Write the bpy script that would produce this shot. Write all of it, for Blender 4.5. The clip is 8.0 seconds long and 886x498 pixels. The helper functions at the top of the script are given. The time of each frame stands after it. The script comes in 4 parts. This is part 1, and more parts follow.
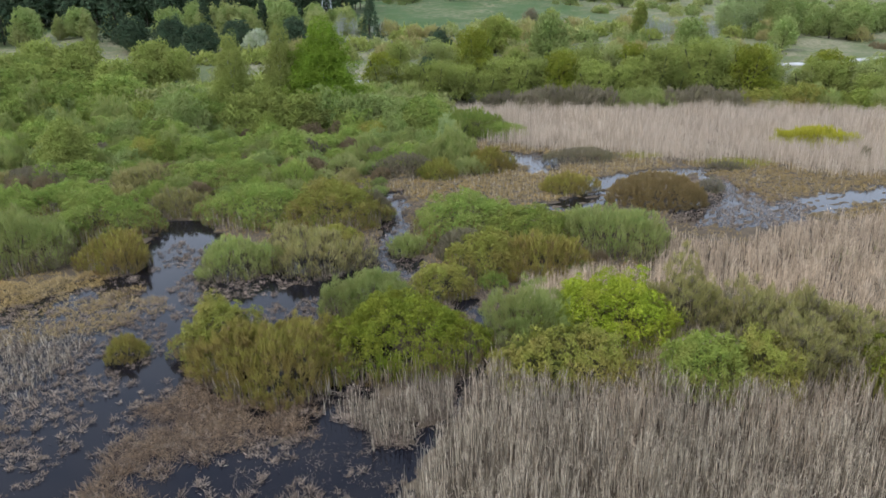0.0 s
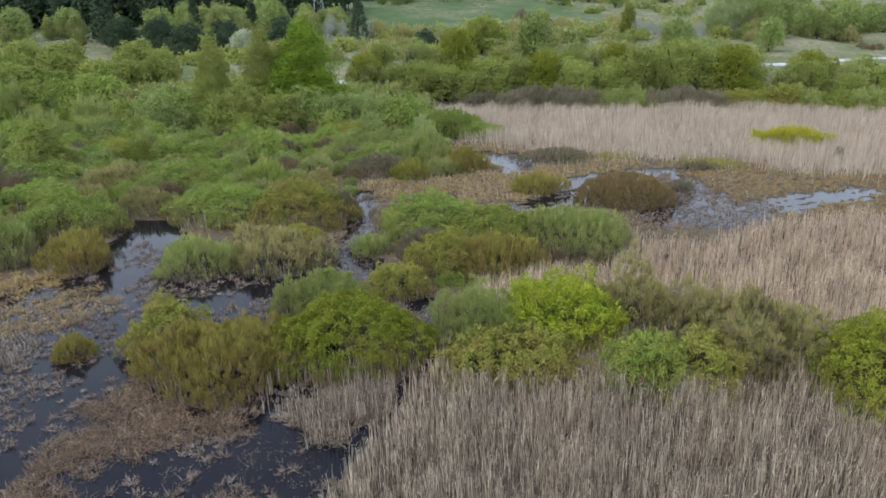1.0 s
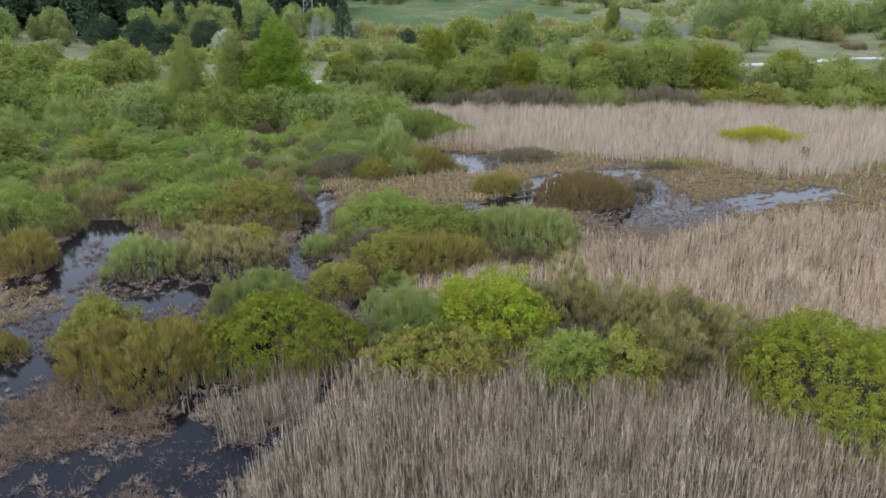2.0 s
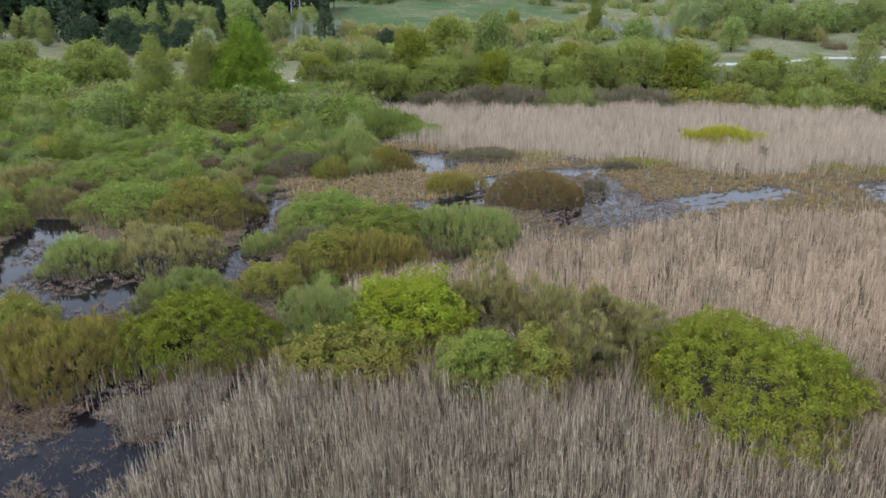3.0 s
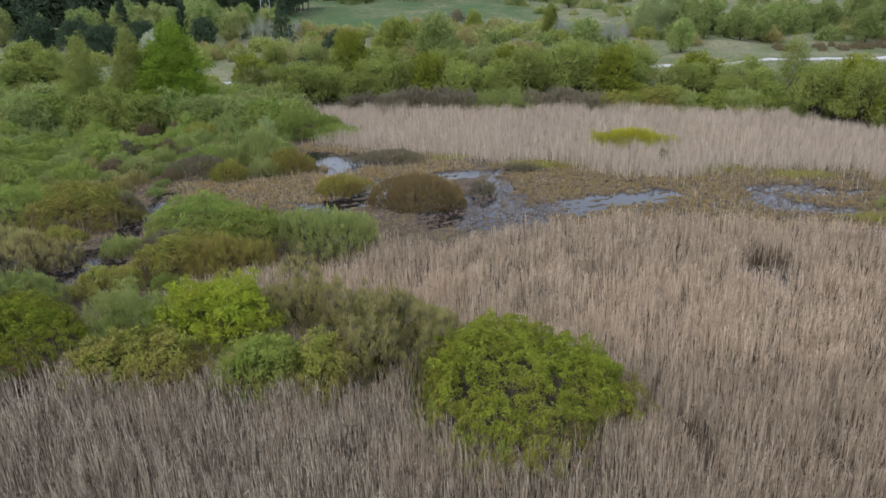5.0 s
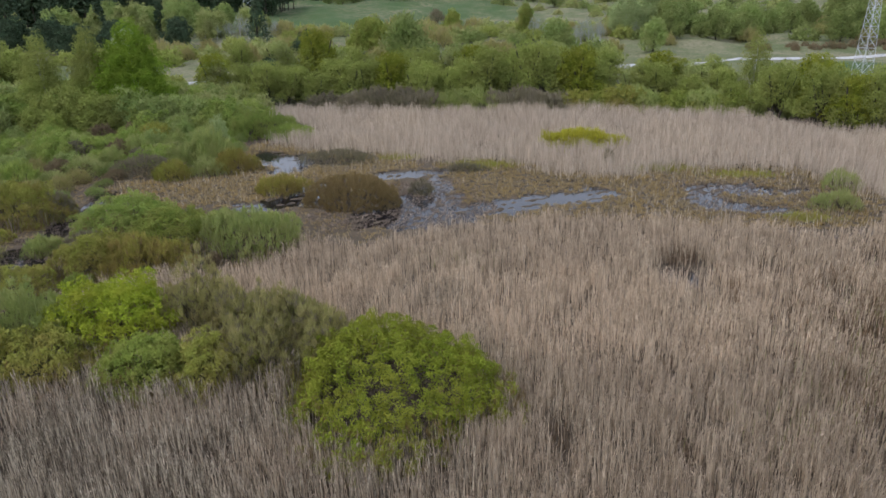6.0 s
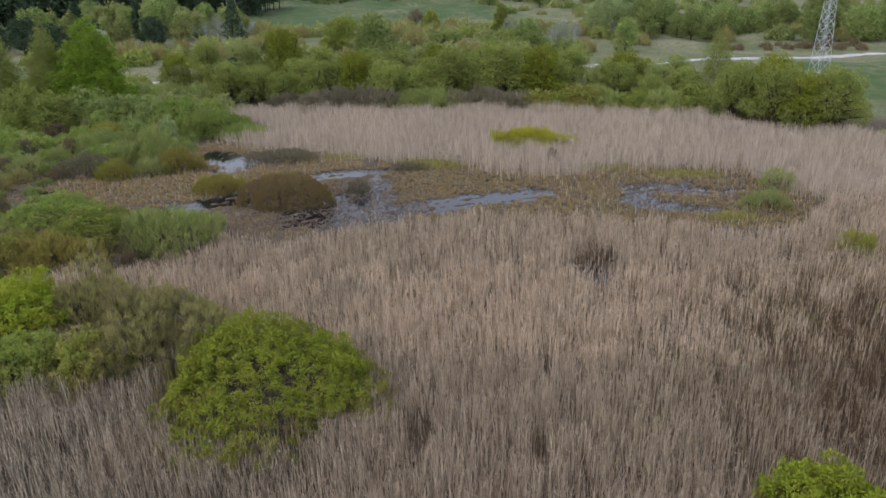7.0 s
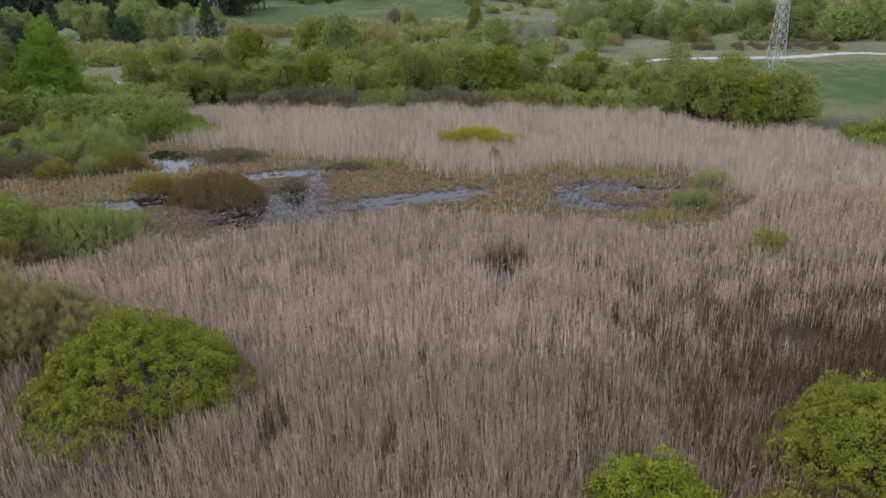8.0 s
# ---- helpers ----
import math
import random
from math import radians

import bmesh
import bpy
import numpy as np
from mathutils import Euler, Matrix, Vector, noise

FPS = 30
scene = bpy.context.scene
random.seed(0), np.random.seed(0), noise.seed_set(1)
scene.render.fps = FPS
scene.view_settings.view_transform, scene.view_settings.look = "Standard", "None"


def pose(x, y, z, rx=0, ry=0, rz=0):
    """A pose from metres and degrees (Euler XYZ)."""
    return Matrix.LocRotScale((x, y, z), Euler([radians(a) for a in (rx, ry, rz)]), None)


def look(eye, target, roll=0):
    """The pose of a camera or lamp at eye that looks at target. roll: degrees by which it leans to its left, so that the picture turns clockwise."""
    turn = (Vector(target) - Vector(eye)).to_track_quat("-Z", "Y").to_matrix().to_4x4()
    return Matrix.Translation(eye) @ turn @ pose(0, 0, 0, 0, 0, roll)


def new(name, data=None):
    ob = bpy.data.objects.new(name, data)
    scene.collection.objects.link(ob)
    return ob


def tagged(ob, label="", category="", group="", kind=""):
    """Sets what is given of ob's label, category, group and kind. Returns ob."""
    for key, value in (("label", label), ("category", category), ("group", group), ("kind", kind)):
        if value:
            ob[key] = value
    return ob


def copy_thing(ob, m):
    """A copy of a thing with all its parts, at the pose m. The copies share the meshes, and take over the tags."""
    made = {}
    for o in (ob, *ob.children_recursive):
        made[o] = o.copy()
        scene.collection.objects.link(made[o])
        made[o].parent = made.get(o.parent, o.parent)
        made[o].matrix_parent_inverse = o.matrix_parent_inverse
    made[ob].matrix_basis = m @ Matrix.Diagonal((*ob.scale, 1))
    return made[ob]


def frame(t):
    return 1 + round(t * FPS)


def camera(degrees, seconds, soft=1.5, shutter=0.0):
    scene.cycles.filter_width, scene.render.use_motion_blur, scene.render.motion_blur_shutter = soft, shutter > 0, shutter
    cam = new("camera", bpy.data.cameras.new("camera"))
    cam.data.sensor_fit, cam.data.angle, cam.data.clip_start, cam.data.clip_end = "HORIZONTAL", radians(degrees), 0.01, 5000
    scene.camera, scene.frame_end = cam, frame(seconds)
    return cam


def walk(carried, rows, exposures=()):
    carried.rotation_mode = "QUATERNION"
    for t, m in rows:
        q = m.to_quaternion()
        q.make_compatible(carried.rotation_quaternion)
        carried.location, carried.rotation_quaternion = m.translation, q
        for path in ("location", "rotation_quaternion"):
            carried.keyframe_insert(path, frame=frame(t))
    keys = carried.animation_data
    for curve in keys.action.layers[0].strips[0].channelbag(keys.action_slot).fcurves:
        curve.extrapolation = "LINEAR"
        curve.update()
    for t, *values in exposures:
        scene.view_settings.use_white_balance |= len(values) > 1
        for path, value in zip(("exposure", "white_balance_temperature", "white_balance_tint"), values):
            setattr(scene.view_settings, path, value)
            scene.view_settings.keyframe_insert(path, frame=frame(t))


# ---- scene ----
# The drone slides to the right at an even height, looking down a little.
cam = camera(64.0, 8.0, soft=1.6)
METRES, EYE, TILT, LEAN, TURN = 51.6, 24.0, -20.4, 0.4, 0.0
ROWS = [
    (0.0, 0.0, 0.0, 0.0, 0.0, 0.0, -0.0),
    (0.5, 0.0329, -0.0008, -0.0008, -0.01, 0.02, -0.0),
    (1.0, 0.0709, -0.0019, -0.0011, -0.01, 0.03, -0.03),
    (1.5, 0.1148, -0.0023, -0.0013, -0.01, 0.04, -0.04),
    (3.0, 0.2754, -0.0039, -0.0025, 0.0, 0.01, -0.08),
    (3.5, 0.3371, -0.0059, -0.0011, 0.01, 0.0, -0.09),
    (4.0, 0.4023, -0.0089, 0.0013, 0.01, -0.01, -0.08),
    (4.5, 0.4706, -0.0117, 0.0036, 0.0, -0.02, -0.08),
    (6.0, 0.6886, -0.0187, 0.0057, -0.03, -0.09, -0.06),
    (6.5, 0.7645, -0.0202, 0.0049, -0.03, -0.09, -0.06),
    (7.0, 0.8419, -0.0219, 0.0037, -0.0, -0.08, -0.06),
    (7.5, 0.9202, -0.0235, 0.0024, 0.01, -0.07, -0.06),
    (8.0, 0.9996, -0.0248, 0.0005, 0.01, -0.06, -0.05),
]
walk(cam, [(t, pose(0, 0, EYE, TILT, LEAN, TURN) @ pose(METRES * x, METRES * y, METRES * z, 90 + pitch, roll, yaw)) for t, x, y, z, yaw, pitch, roll in ROWS],
     exposures=[(0.0, 0.94, 5700, 8), (4.0, 0.82, 5750, 9), (8.0, 0.47, 5850, 13)])

# ---- light: an overcast spring day ----
world = bpy.data.worlds.new("overcast_sky")
scene.world = world
world.use_nodes = True
wn = world.node_tree.nodes
sky = wn.new("ShaderNodeTexSky")
sky.sky_type, sky.sun_disc = "NISHITA", False
sky.sun_elevation, sky.sun_rotation = radians(52), radians(-115)
sky.air_density, sky.dust_density, sky.ozone_density = 1.0, 7.5, 1.5
veil = wn.new("ShaderNodeMix")  # an even cloud cover half hides the clear sky
veil.data_type = "RGBA"
veil.inputs[0].default_value = 0.7
way = wn.new("ShaderNodeTexCoord")
split = wn.new("ShaderNodeSeparateXYZ")
up = wn.new("ShaderNodeMapRange")  # the cloud thickens overhead
up.interpolation_type = "SMOOTHSTEP"
up.inputs[1].default_value, up.inputs[2].default_value = 0.1, 0.65
cloud = wn.new("ShaderNodeMix")
cloud.data_type = "RGBA"
cloud.inputs[6].default_value, cloud.inputs[7].default_value = (8.6, 8.7, 9.1, 1), (4.7, 5.0, 5.75, 1)
world.node_tree.links.new(way.outputs["Generated"], split.inputs[0])
world.node_tree.links.new(split.outputs[2], up.inputs[0])
world.node_tree.links.new(up.outputs[0], cloud.inputs[0])
world.node_tree.links.new(cloud.outputs[2], veil.inputs[7])
world.node_tree.links.new(sky.outputs[0], veil.inputs[6])
world.node_tree.links.new(veil.outputs[2], wn["Background"].inputs[0])
wn["Background"].inputs[1].default_value = 0.15
sun_data = bpy.data.lights.new("sun", "SUN")
sun_data.energy, sun_data.angle, sun_data.color = 0.45, radians(40), (1.0, 0.97, 0.92)
sun = new("sun", sun_data)
sun.matrix_world = look((-56, -26, 79), (0, 0, 0))


# ---- materials ----
def nodes_of(name, rough=0.8, spec=0.2):
    m = bpy.data.materials.new(name)
    m.use_nodes = True
    nt = m.node_tree
    b = nt.nodes["Principled BSDF"]
    b.inputs["Roughness"].default_value = rough
    b.inputs["Specular IOR Level"].default_value = spec
    return m, nt, b


def mix_rgb(nt, fac, a, b):
    n = nt.nodes.new("ShaderNodeMix")
    n.data_type = "RGBA"
    for sock, v in ((n.inputs[0], fac), (n.inputs[6], a), (n.inputs[7], b)):
        if isinstance(v, bpy.types.NodeSocket):
            nt.links.new(v, sock)
        elif isinstance(v, tuple):
            sock.default_value = (*v, 1)
        else:
            sock.default_value = v
    return n.outputs[2]


def noise_of(nt, scale, detail=3.0, coord="Object", lo=0.35, hi=0.65):
    tc = nt.nodes.new("ShaderNodeTexCoord")
    no = nt.nodes.new("ShaderNodeTexNoise")
    no.inputs["Scale"].default_value, no.inputs["Detail"].default_value = scale, detail
    nt.links.new(tc.outputs[coord], no.inputs["Vector"])
    mr = nt.nodes.new("ShaderNodeMapRange")
    mr.inputs[1].default_value, mr.inputs[2].default_value = lo, hi
    nt.links.new(no.outputs[0], mr.inputs[0])
    return mr.outputs[0]


def leafy(name, a, b, c, patch=0.45, rough=0.85, through_light=0.34, vary=0.45, streak=0.0, gap=0.6, tuft=0.6, share=0.75):
    """Leaves or blades: two shades leaf by leaf and cluster by cluster, a third in patches, and a shift from plant to plant."""
    m, nt, bs = nodes_of(name, rough, 0.06)
    geo = nt.nodes.new("ShaderNodeNewGeometry")
    spread = nt.nodes.new("ShaderNodeMapRange")
    spread.inputs[3].default_value, spread.inputs[4].default_value = (0.5 - vary / 2), (0.5 + vary / 2)
    nt.links.new(geo.outputs["Random Per Island"], spread.inputs[0])
    shade = spread.outputs[0]
    if tuft:
        att = nt.nodes.new("ShaderNodeAttribute")
        att.attribute_name = "tuft"
        both = nt.nodes.new("ShaderNodeMix")
        both.inputs[0].default_value = tuft
        nt.links.new(shade, both.inputs[2])
        nt.links.new(att.outputs["Fac"], both.inputs[3])
        shade = both.outputs[0]
    col = mix_rgb(nt, shade, a, b)
    fac = noise_of(nt, patch)
    k = nt.nodes.new("ShaderNodeMath")
    k.operation = "MULTIPLY"
    k.inputs[1].default_value = share
    nt.links.new(fac, k.inputs[0])
    col = mix_rgb(nt, k.outputs[0], col, c)
    # upright dark streaks paint the shade in the gaps between reed bundles
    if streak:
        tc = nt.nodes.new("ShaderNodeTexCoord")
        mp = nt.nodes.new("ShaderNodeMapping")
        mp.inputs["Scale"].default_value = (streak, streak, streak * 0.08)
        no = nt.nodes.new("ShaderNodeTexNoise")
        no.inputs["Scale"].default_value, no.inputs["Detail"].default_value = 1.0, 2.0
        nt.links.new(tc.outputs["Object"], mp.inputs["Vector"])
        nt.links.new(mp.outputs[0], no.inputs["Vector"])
        darker = nt.nodes.new("ShaderNodeMapRange")
        darker.inputs[1].default_value, darker.inputs[2].default_value = 0.45, 0.66
        nt.links.new(no.outputs[0], darker.inputs[0])
        col = mix_rgb(nt, darker.outputs[0], col, tuple(gap * v for v in a))
    info = nt.nodes.new("ShaderNodeObjectInfo")
    hsv = nt.nodes.new("ShaderNodeHueSaturation")
    mr = nt.nodes.new("ShaderNodeMapRange")
    mr.inputs[3].default_value, mr.inputs[4].default_value = 0.85, 1.15
    nt.links.new(info.outputs["Random"], mr.inputs[0])
    nt.links.new(mr.outputs[0], hsv.inputs["Value"])
    nt.links.new(col, hsv.inputs["Color"])
    nt.links.new(hsv.outputs[0], bs.inputs["Base Color"])
    if through_light:
        tr = nt.nodes.new("ShaderNodeBsdfTranslucent")
        nt.links.new(hsv.outputs[0], tr.inputs[0])
        mx = nt.nodes.new("ShaderNodeMixShader")
        mx.inputs[0].default_value = through_light
        nt.links.new(bs.outputs[0], mx.inputs[1])
        nt.links.new(tr.outputs[0], mx.inputs[2])
        nt.links.new(mx.outputs[0], nt.nodes["Material Output"].inputs[0])
    return m


LEAF = {
    "G": leafy("bright_willow_leaves", (0.13, 0.19, 0.013), (0.325, 0.385, 0.03), (0.26, 0.255, 0.03), through_light=0.22),
    "Y": leafy("yellow_green_leaves", (0.205, 0.225, 0.042), (0.335, 0.345, 0.07), (0.29, 0.23, 0.068), tuft=0.45),
    "L": leafy("light_green_leaves", (0.14, 0.21, 0.042), (0.31, 0.385, 0.082), (0.275, 0.29, 0.08)),
    "M": leafy("mid_green_leaves", (0.14, 0.195, 0.036), (0.29, 0.335, 0.066), (0.25, 0.245, 0.062)),
    "S": leafy("sage_green_leaves", (0.2, 0.255, 0.075), (0.37, 0.415, 0.12), (0.31, 0.305, 0.11)),
    "O": leafy("olive_brown_leaves", (0.2, 0.19, 0.042), (0.37, 0.34, 0.075), (0.29, 0.21, 0.07)),
    "D": leafy("grey_brown_twigs", (0.15, 0.127, 0.085), (0.26, 0.222, 0.15), (0.19, 0.175, 0.09), through_light=0.0),
    "B": leafy("red_brown_twigs", (0.215, 0.158, 0.068), (0.3, 0.222, 0.098), (0.25, 0.185, 0.076), through_light=0.0),
    "P": leafy("pale_leaves", (0.22, 0.28, 0.11), (0.36, 0.42, 0.18), (0.3, 0.33, 0.14)),
    "W": leafy("yellow_shoots", (0.32, 0.31, 0.03), (0.47, 0.43, 0.045), (0.34, 0.33, 0.05)),
    "C": leafy("dark_needles", (0.03, 0.055, 0.03), (0.075, 0.11, 0.055), (0.06, 0.075, 0.04), through_light=0.0),
    "H": leafy("white_blossom", (0.65, 0.64, 0.55), (0.45, 0.5, 0.3), (0.3, 0.36, 0.15)),
    "R": leafy("reddish_twigs", (0.15, 0.108, 0.066), (0.24, 0.176, 0.105), (0.2, 0.17, 0.085), through_light=0.0),
    "T": leafy("soft_green_leaves", (0.16, 0.222, 0.06), (0.285, 0.35, 0.102), (0.26, 0.27, 0.1), patch=0.2, tuft=0.4),
    "U": leafy("soft_olive_leaves", (0.195, 0.235, 0.07), (0.335, 0.365, 0.118), (0.29, 0.275, 0.115), patch=0.2, tuft=0.4),
    "V": leafy("birch_leaves", (0.185, 0.225, 0.05), (0.31, 0.35, 0.085), (0.26, 0.265, 0.075), patch=0.2, tuft=0.4),
    "K": leafy("hazy_olive_leaves", (0.23, 0.218, 0.076), (0.385, 0.362, 0.128), (0.3, 0.245, 0.11)),
    "F": leafy("lush_willow_leaves", (0.09, 0.125, 0.013), (0.258, 0.292, 0.03), (0.19, 0.188, 0.027), through_light=0.22),
    "I": leafy("fresh_green_leaves", (0.095, 0.165, 0.015), (0.225, 0.32, 0.03), (0.17, 0.22, 0.028)),
    "N": leafy("deep_green_leaves", (0.14, 0.185, 0.052), (0.25, 0.295, 0.085), (0.21, 0.22, 0.08), patch=0.2, tuft=0.4),
    "E": leafy("pale_grey_twigs", (0.26, 0.27, 0.24), (0.36, 0.37, 0.32), (0.24, 0.28, 0.19), through_light=0.0),
}
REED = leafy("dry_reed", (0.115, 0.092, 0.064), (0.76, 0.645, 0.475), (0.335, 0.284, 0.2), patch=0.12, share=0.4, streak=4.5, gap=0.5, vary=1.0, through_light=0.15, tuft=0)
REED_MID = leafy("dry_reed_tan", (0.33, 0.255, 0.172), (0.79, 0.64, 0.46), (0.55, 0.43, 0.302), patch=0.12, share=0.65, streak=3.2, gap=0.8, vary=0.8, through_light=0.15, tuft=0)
REED_FAR = leafy("dry_reed_far", (0.42, 0.336, 0.238), (0.75, 0.632, 0.487), (0.56, 0.467, 0.364), patch=0.06, streak=1.2, gap=0.8, vary=1.0, through_light=0.15, tuft=0)
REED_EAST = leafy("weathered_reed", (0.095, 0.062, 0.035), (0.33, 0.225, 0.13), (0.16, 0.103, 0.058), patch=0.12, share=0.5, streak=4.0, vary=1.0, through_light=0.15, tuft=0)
PLUME = leafy("reed_plume", (0.17, 0.13, 0.095), (0.3, 0.24, 0.18), (0.21, 0.165, 0.125), patch=0.2, through_light=0.15, tuft=0)
MAT = leafy("brown_stalk_mat", (0.05, 0.034, 0.022), (0.29, 0.207, 0.128), (0.13, 0.085, 0.05), patch=0.4, share=0.5, vary=1.0, through_light=0.1, tuft=0)
SEDGE = leafy("dead_sedge", (0.13, 0.096, 0.045), (0.385, 0.292, 0.142), (0.3, 0.205, 0.07), patch=0.25, share=0.65, vary=1.0, through_light=0.1, tuft=0)
TUSSOCK = leafy("rotting_tussock", (0.02, 0.015, 0.013), (0.42, 0.33, 0.245), (0.08, 0.056, 0.039), patch=0.3, share=0.55, vary=1.0, through_light=0.1, tuft=0)


def bark_material(name, a, b):
    m, nt, bs = nodes_of(name, 0.9, 0.1)
    nt.links.new(mix_rgb(nt, noise_of(nt, 2.5, 4), a, b), bs.inputs["Base Color"])
    return m


STEM = bark_material("willow_stem", (0.05, 0.04, 0.025), (0.1, 0.085, 0.055))
BARK = bark_material("dark_bark", (0.035, 0.03, 0.022), (0.08, 0.07, 0.05))
BIRCH = bark_material("birch_bark", (0.5, 0.48, 0.44), (0.25, 0.24, 0.21))


def steel_material():
    m, nt, bs = nodes_of("galvanised_steel", 0.5, 0.5)
    bs.inputs["Metallic"].default_value = 0.35
    nt.links.new(mix_rgb(nt, noise_of(nt, 1.2), (0.42, 0.44, 0.45), (0.54, 0.55, 0.56)), bs.inputs["Base Color"])
    return m


STEEL = steel_material()


def road_material():
    m, nt, bs = nodes_of("pale_gravel", 0.9, 0.2)
    nt.links.new(mix_rgb(nt, noise_of(nt, 0.7, 5), (0.34, 0.33, 0.32), (0.48, 0.47, 0.45)), bs.inputs["Base Color"])
    return m


def water_material():
    m, nt, bs = nodes_of("marsh_water", 0.05, 0.24)
    bs.inputs["IOR"].default_value = 1.33
    nt.links.new(mix_rgb(nt, noise_of(nt, 0.35, 4), (0.004, 0.004, 0.007), (0.009, 0.008, 0.01)), bs.inputs["Base Color"])
    bump = nt.nodes.new("ShaderNodeBump")
    bump.inputs["Strength"].default_value, bump.inputs["Distance"].default_value = 0.04, 0.05
    nt.links.new(noise_of(nt, 2.2, 3, lo=0.2, hi=0.8), bump.inputs["Height"])
    nt.links.new(bump.outputs[0], bs.inputs["Normal"])
    return m


def ground_material():
    """Wet mud and litter in the marsh, grass on the higher land; the attribute 'land' says how grassy it is."""
    m, nt, bs = nodes_of("ground", 0.95, 0.1)
    mud = mix_rgb(nt, noise_of(nt, 0.9, 6), (0.045, 0.037, 0.028), (0.115, 0.088, 0.058))
    mud = mix_rgb(nt, noise_of(nt, 6.0, 4), mud, (0.11, 0.085, 0.055))
    grass = mix_rgb(nt, noise_of(nt, 0.03, 5, lo=0.42, hi=0.6), (0.085, 0.11, 0.038), (0.23, 0.2, 0.125))
    grass = mix_rgb(nt, noise_of(nt, 0.35, 6), grass, (0.11, 0.135, 0.052))
    grass = mix_rgb(nt, noise_of(nt, 0.11, 5, lo=0.46, hi=0.64), grass, (0.24, 0.21, 0.135))
    grass = mix_rgb(nt, noise_of(nt, 1.3, 5, lo=0.42, hi=0.7), grass, (0.07, 0.085, 0.035))
    grass = mix_rgb(nt, noise_of(nt, 3.0, 4, lo=0.4, hi=0.8), grass, (0.17, 0.17, 0.09))
    straw = nt.nodes.new("ShaderNodeAttribute")
    straw.attribute_name = "straw"
    mud = mix_rgb(nt, straw.outputs["Fac"], mud, mix_rgb(nt, noise_of(nt, 2.5, 6), (0.05, 0.038, 0.026), (0.11, 0.086, 0.06)))
    att = nt.nodes.new("ShaderNodeAttribute")
    att.attribute_name = "land"
    field = nt.nodes.new("ShaderNodeAttribute")
    field.attribute_name = "field"
    grass = mix_rgb(nt, field.outputs["Fac"], grass, mix_rgb(nt, noise_of(nt, 0.045, 7, lo=0.4, hi=0.62), (0.062, 0.098, 0.032), mix_rgb(nt, noise_of(nt, 0.35, 6, lo=0.42, hi=0.58), (0.07, 0.1, 0.036), (0.17, 0.16, 0.085))))
    nt.links.new(mix_rgb(nt, att.outputs["Fac"], mud, grass), bs.inputs["Base Color"])
    bump = nt.nodes.new("ShaderNodeBump")
    bump.inputs["Strength"].default_value, bump.inputs["Distance"].default_value = 0.6, 0.1
    nt.links.new(noise_of(nt, 4.0, 6, lo=0.2, hi=0.8), bump.inputs["Height"])
    nt.links.new(bump.outputs[0], bs.inputs["Normal"])
    return m


# ---- the plan ----
RNG = np.random.default_rng(7)
# Beds and marsh as outlines, creeks as (x, y, half width).
REED_NEAR = [(-2, 20), (-1.5, 29), (0.2, 33.5), (1.8, 36.5), (3.6, 42), (6, 50), (9, 57), (12.8, 56), (18.3, 57.8), (21.5, 64.6), (27, 61.9),
             (34.8, 67.8), (48, 72), (64.3, 69.2), (77, 65), (85, 74), (90, 80), (145, 80), (145, 20)]
REED_BACK = [(7, 115), (16, 108), (26.5, 105.5), (34, 100.5), (45, 101), (51, 93), (57.5, 91), (67, 96), (84, 95), (88, 80), (145, 80),
             (145, 92), (130, 96), (117, 101), (113.5, 117), (102, 116.5), (95, 129), (76, 143.5), (2, 143.5), (-2, 138), (15.5, 126)]
MARSH = [(-48, 50), (-35.5, 52), (-32.5, 54.5), (-29, 59.5), (-30, 68.5), (-30.5, 73.5), (-27, 73), (-22, 67), (-22.5, 60.5), (-17, 62), (-11, 63),
         (-6, 61), (-7, 54), (-4, 49), (-3, 43), (-5, 38), (-1.5, 33), (-1.8, 20), (-48, 20)]
SEDGE_EAST = [(32, 87), (35, 100), (45, 102), (51, 95), (58, 92), (68, 97), (84, 96), (89, 86), (84, 73), (77, 66), (64.3, 70), (48, 73), (40, 72), (38, 79)]
SEDGE_WEST = [(-8, 86), (-2, 97), (2, 112), (8, 115), (16, 108), (27, 105), (32, 99), (34, 94), (24, 90), (17, 82), (12, 79), (3, 78), (-4, 82)]
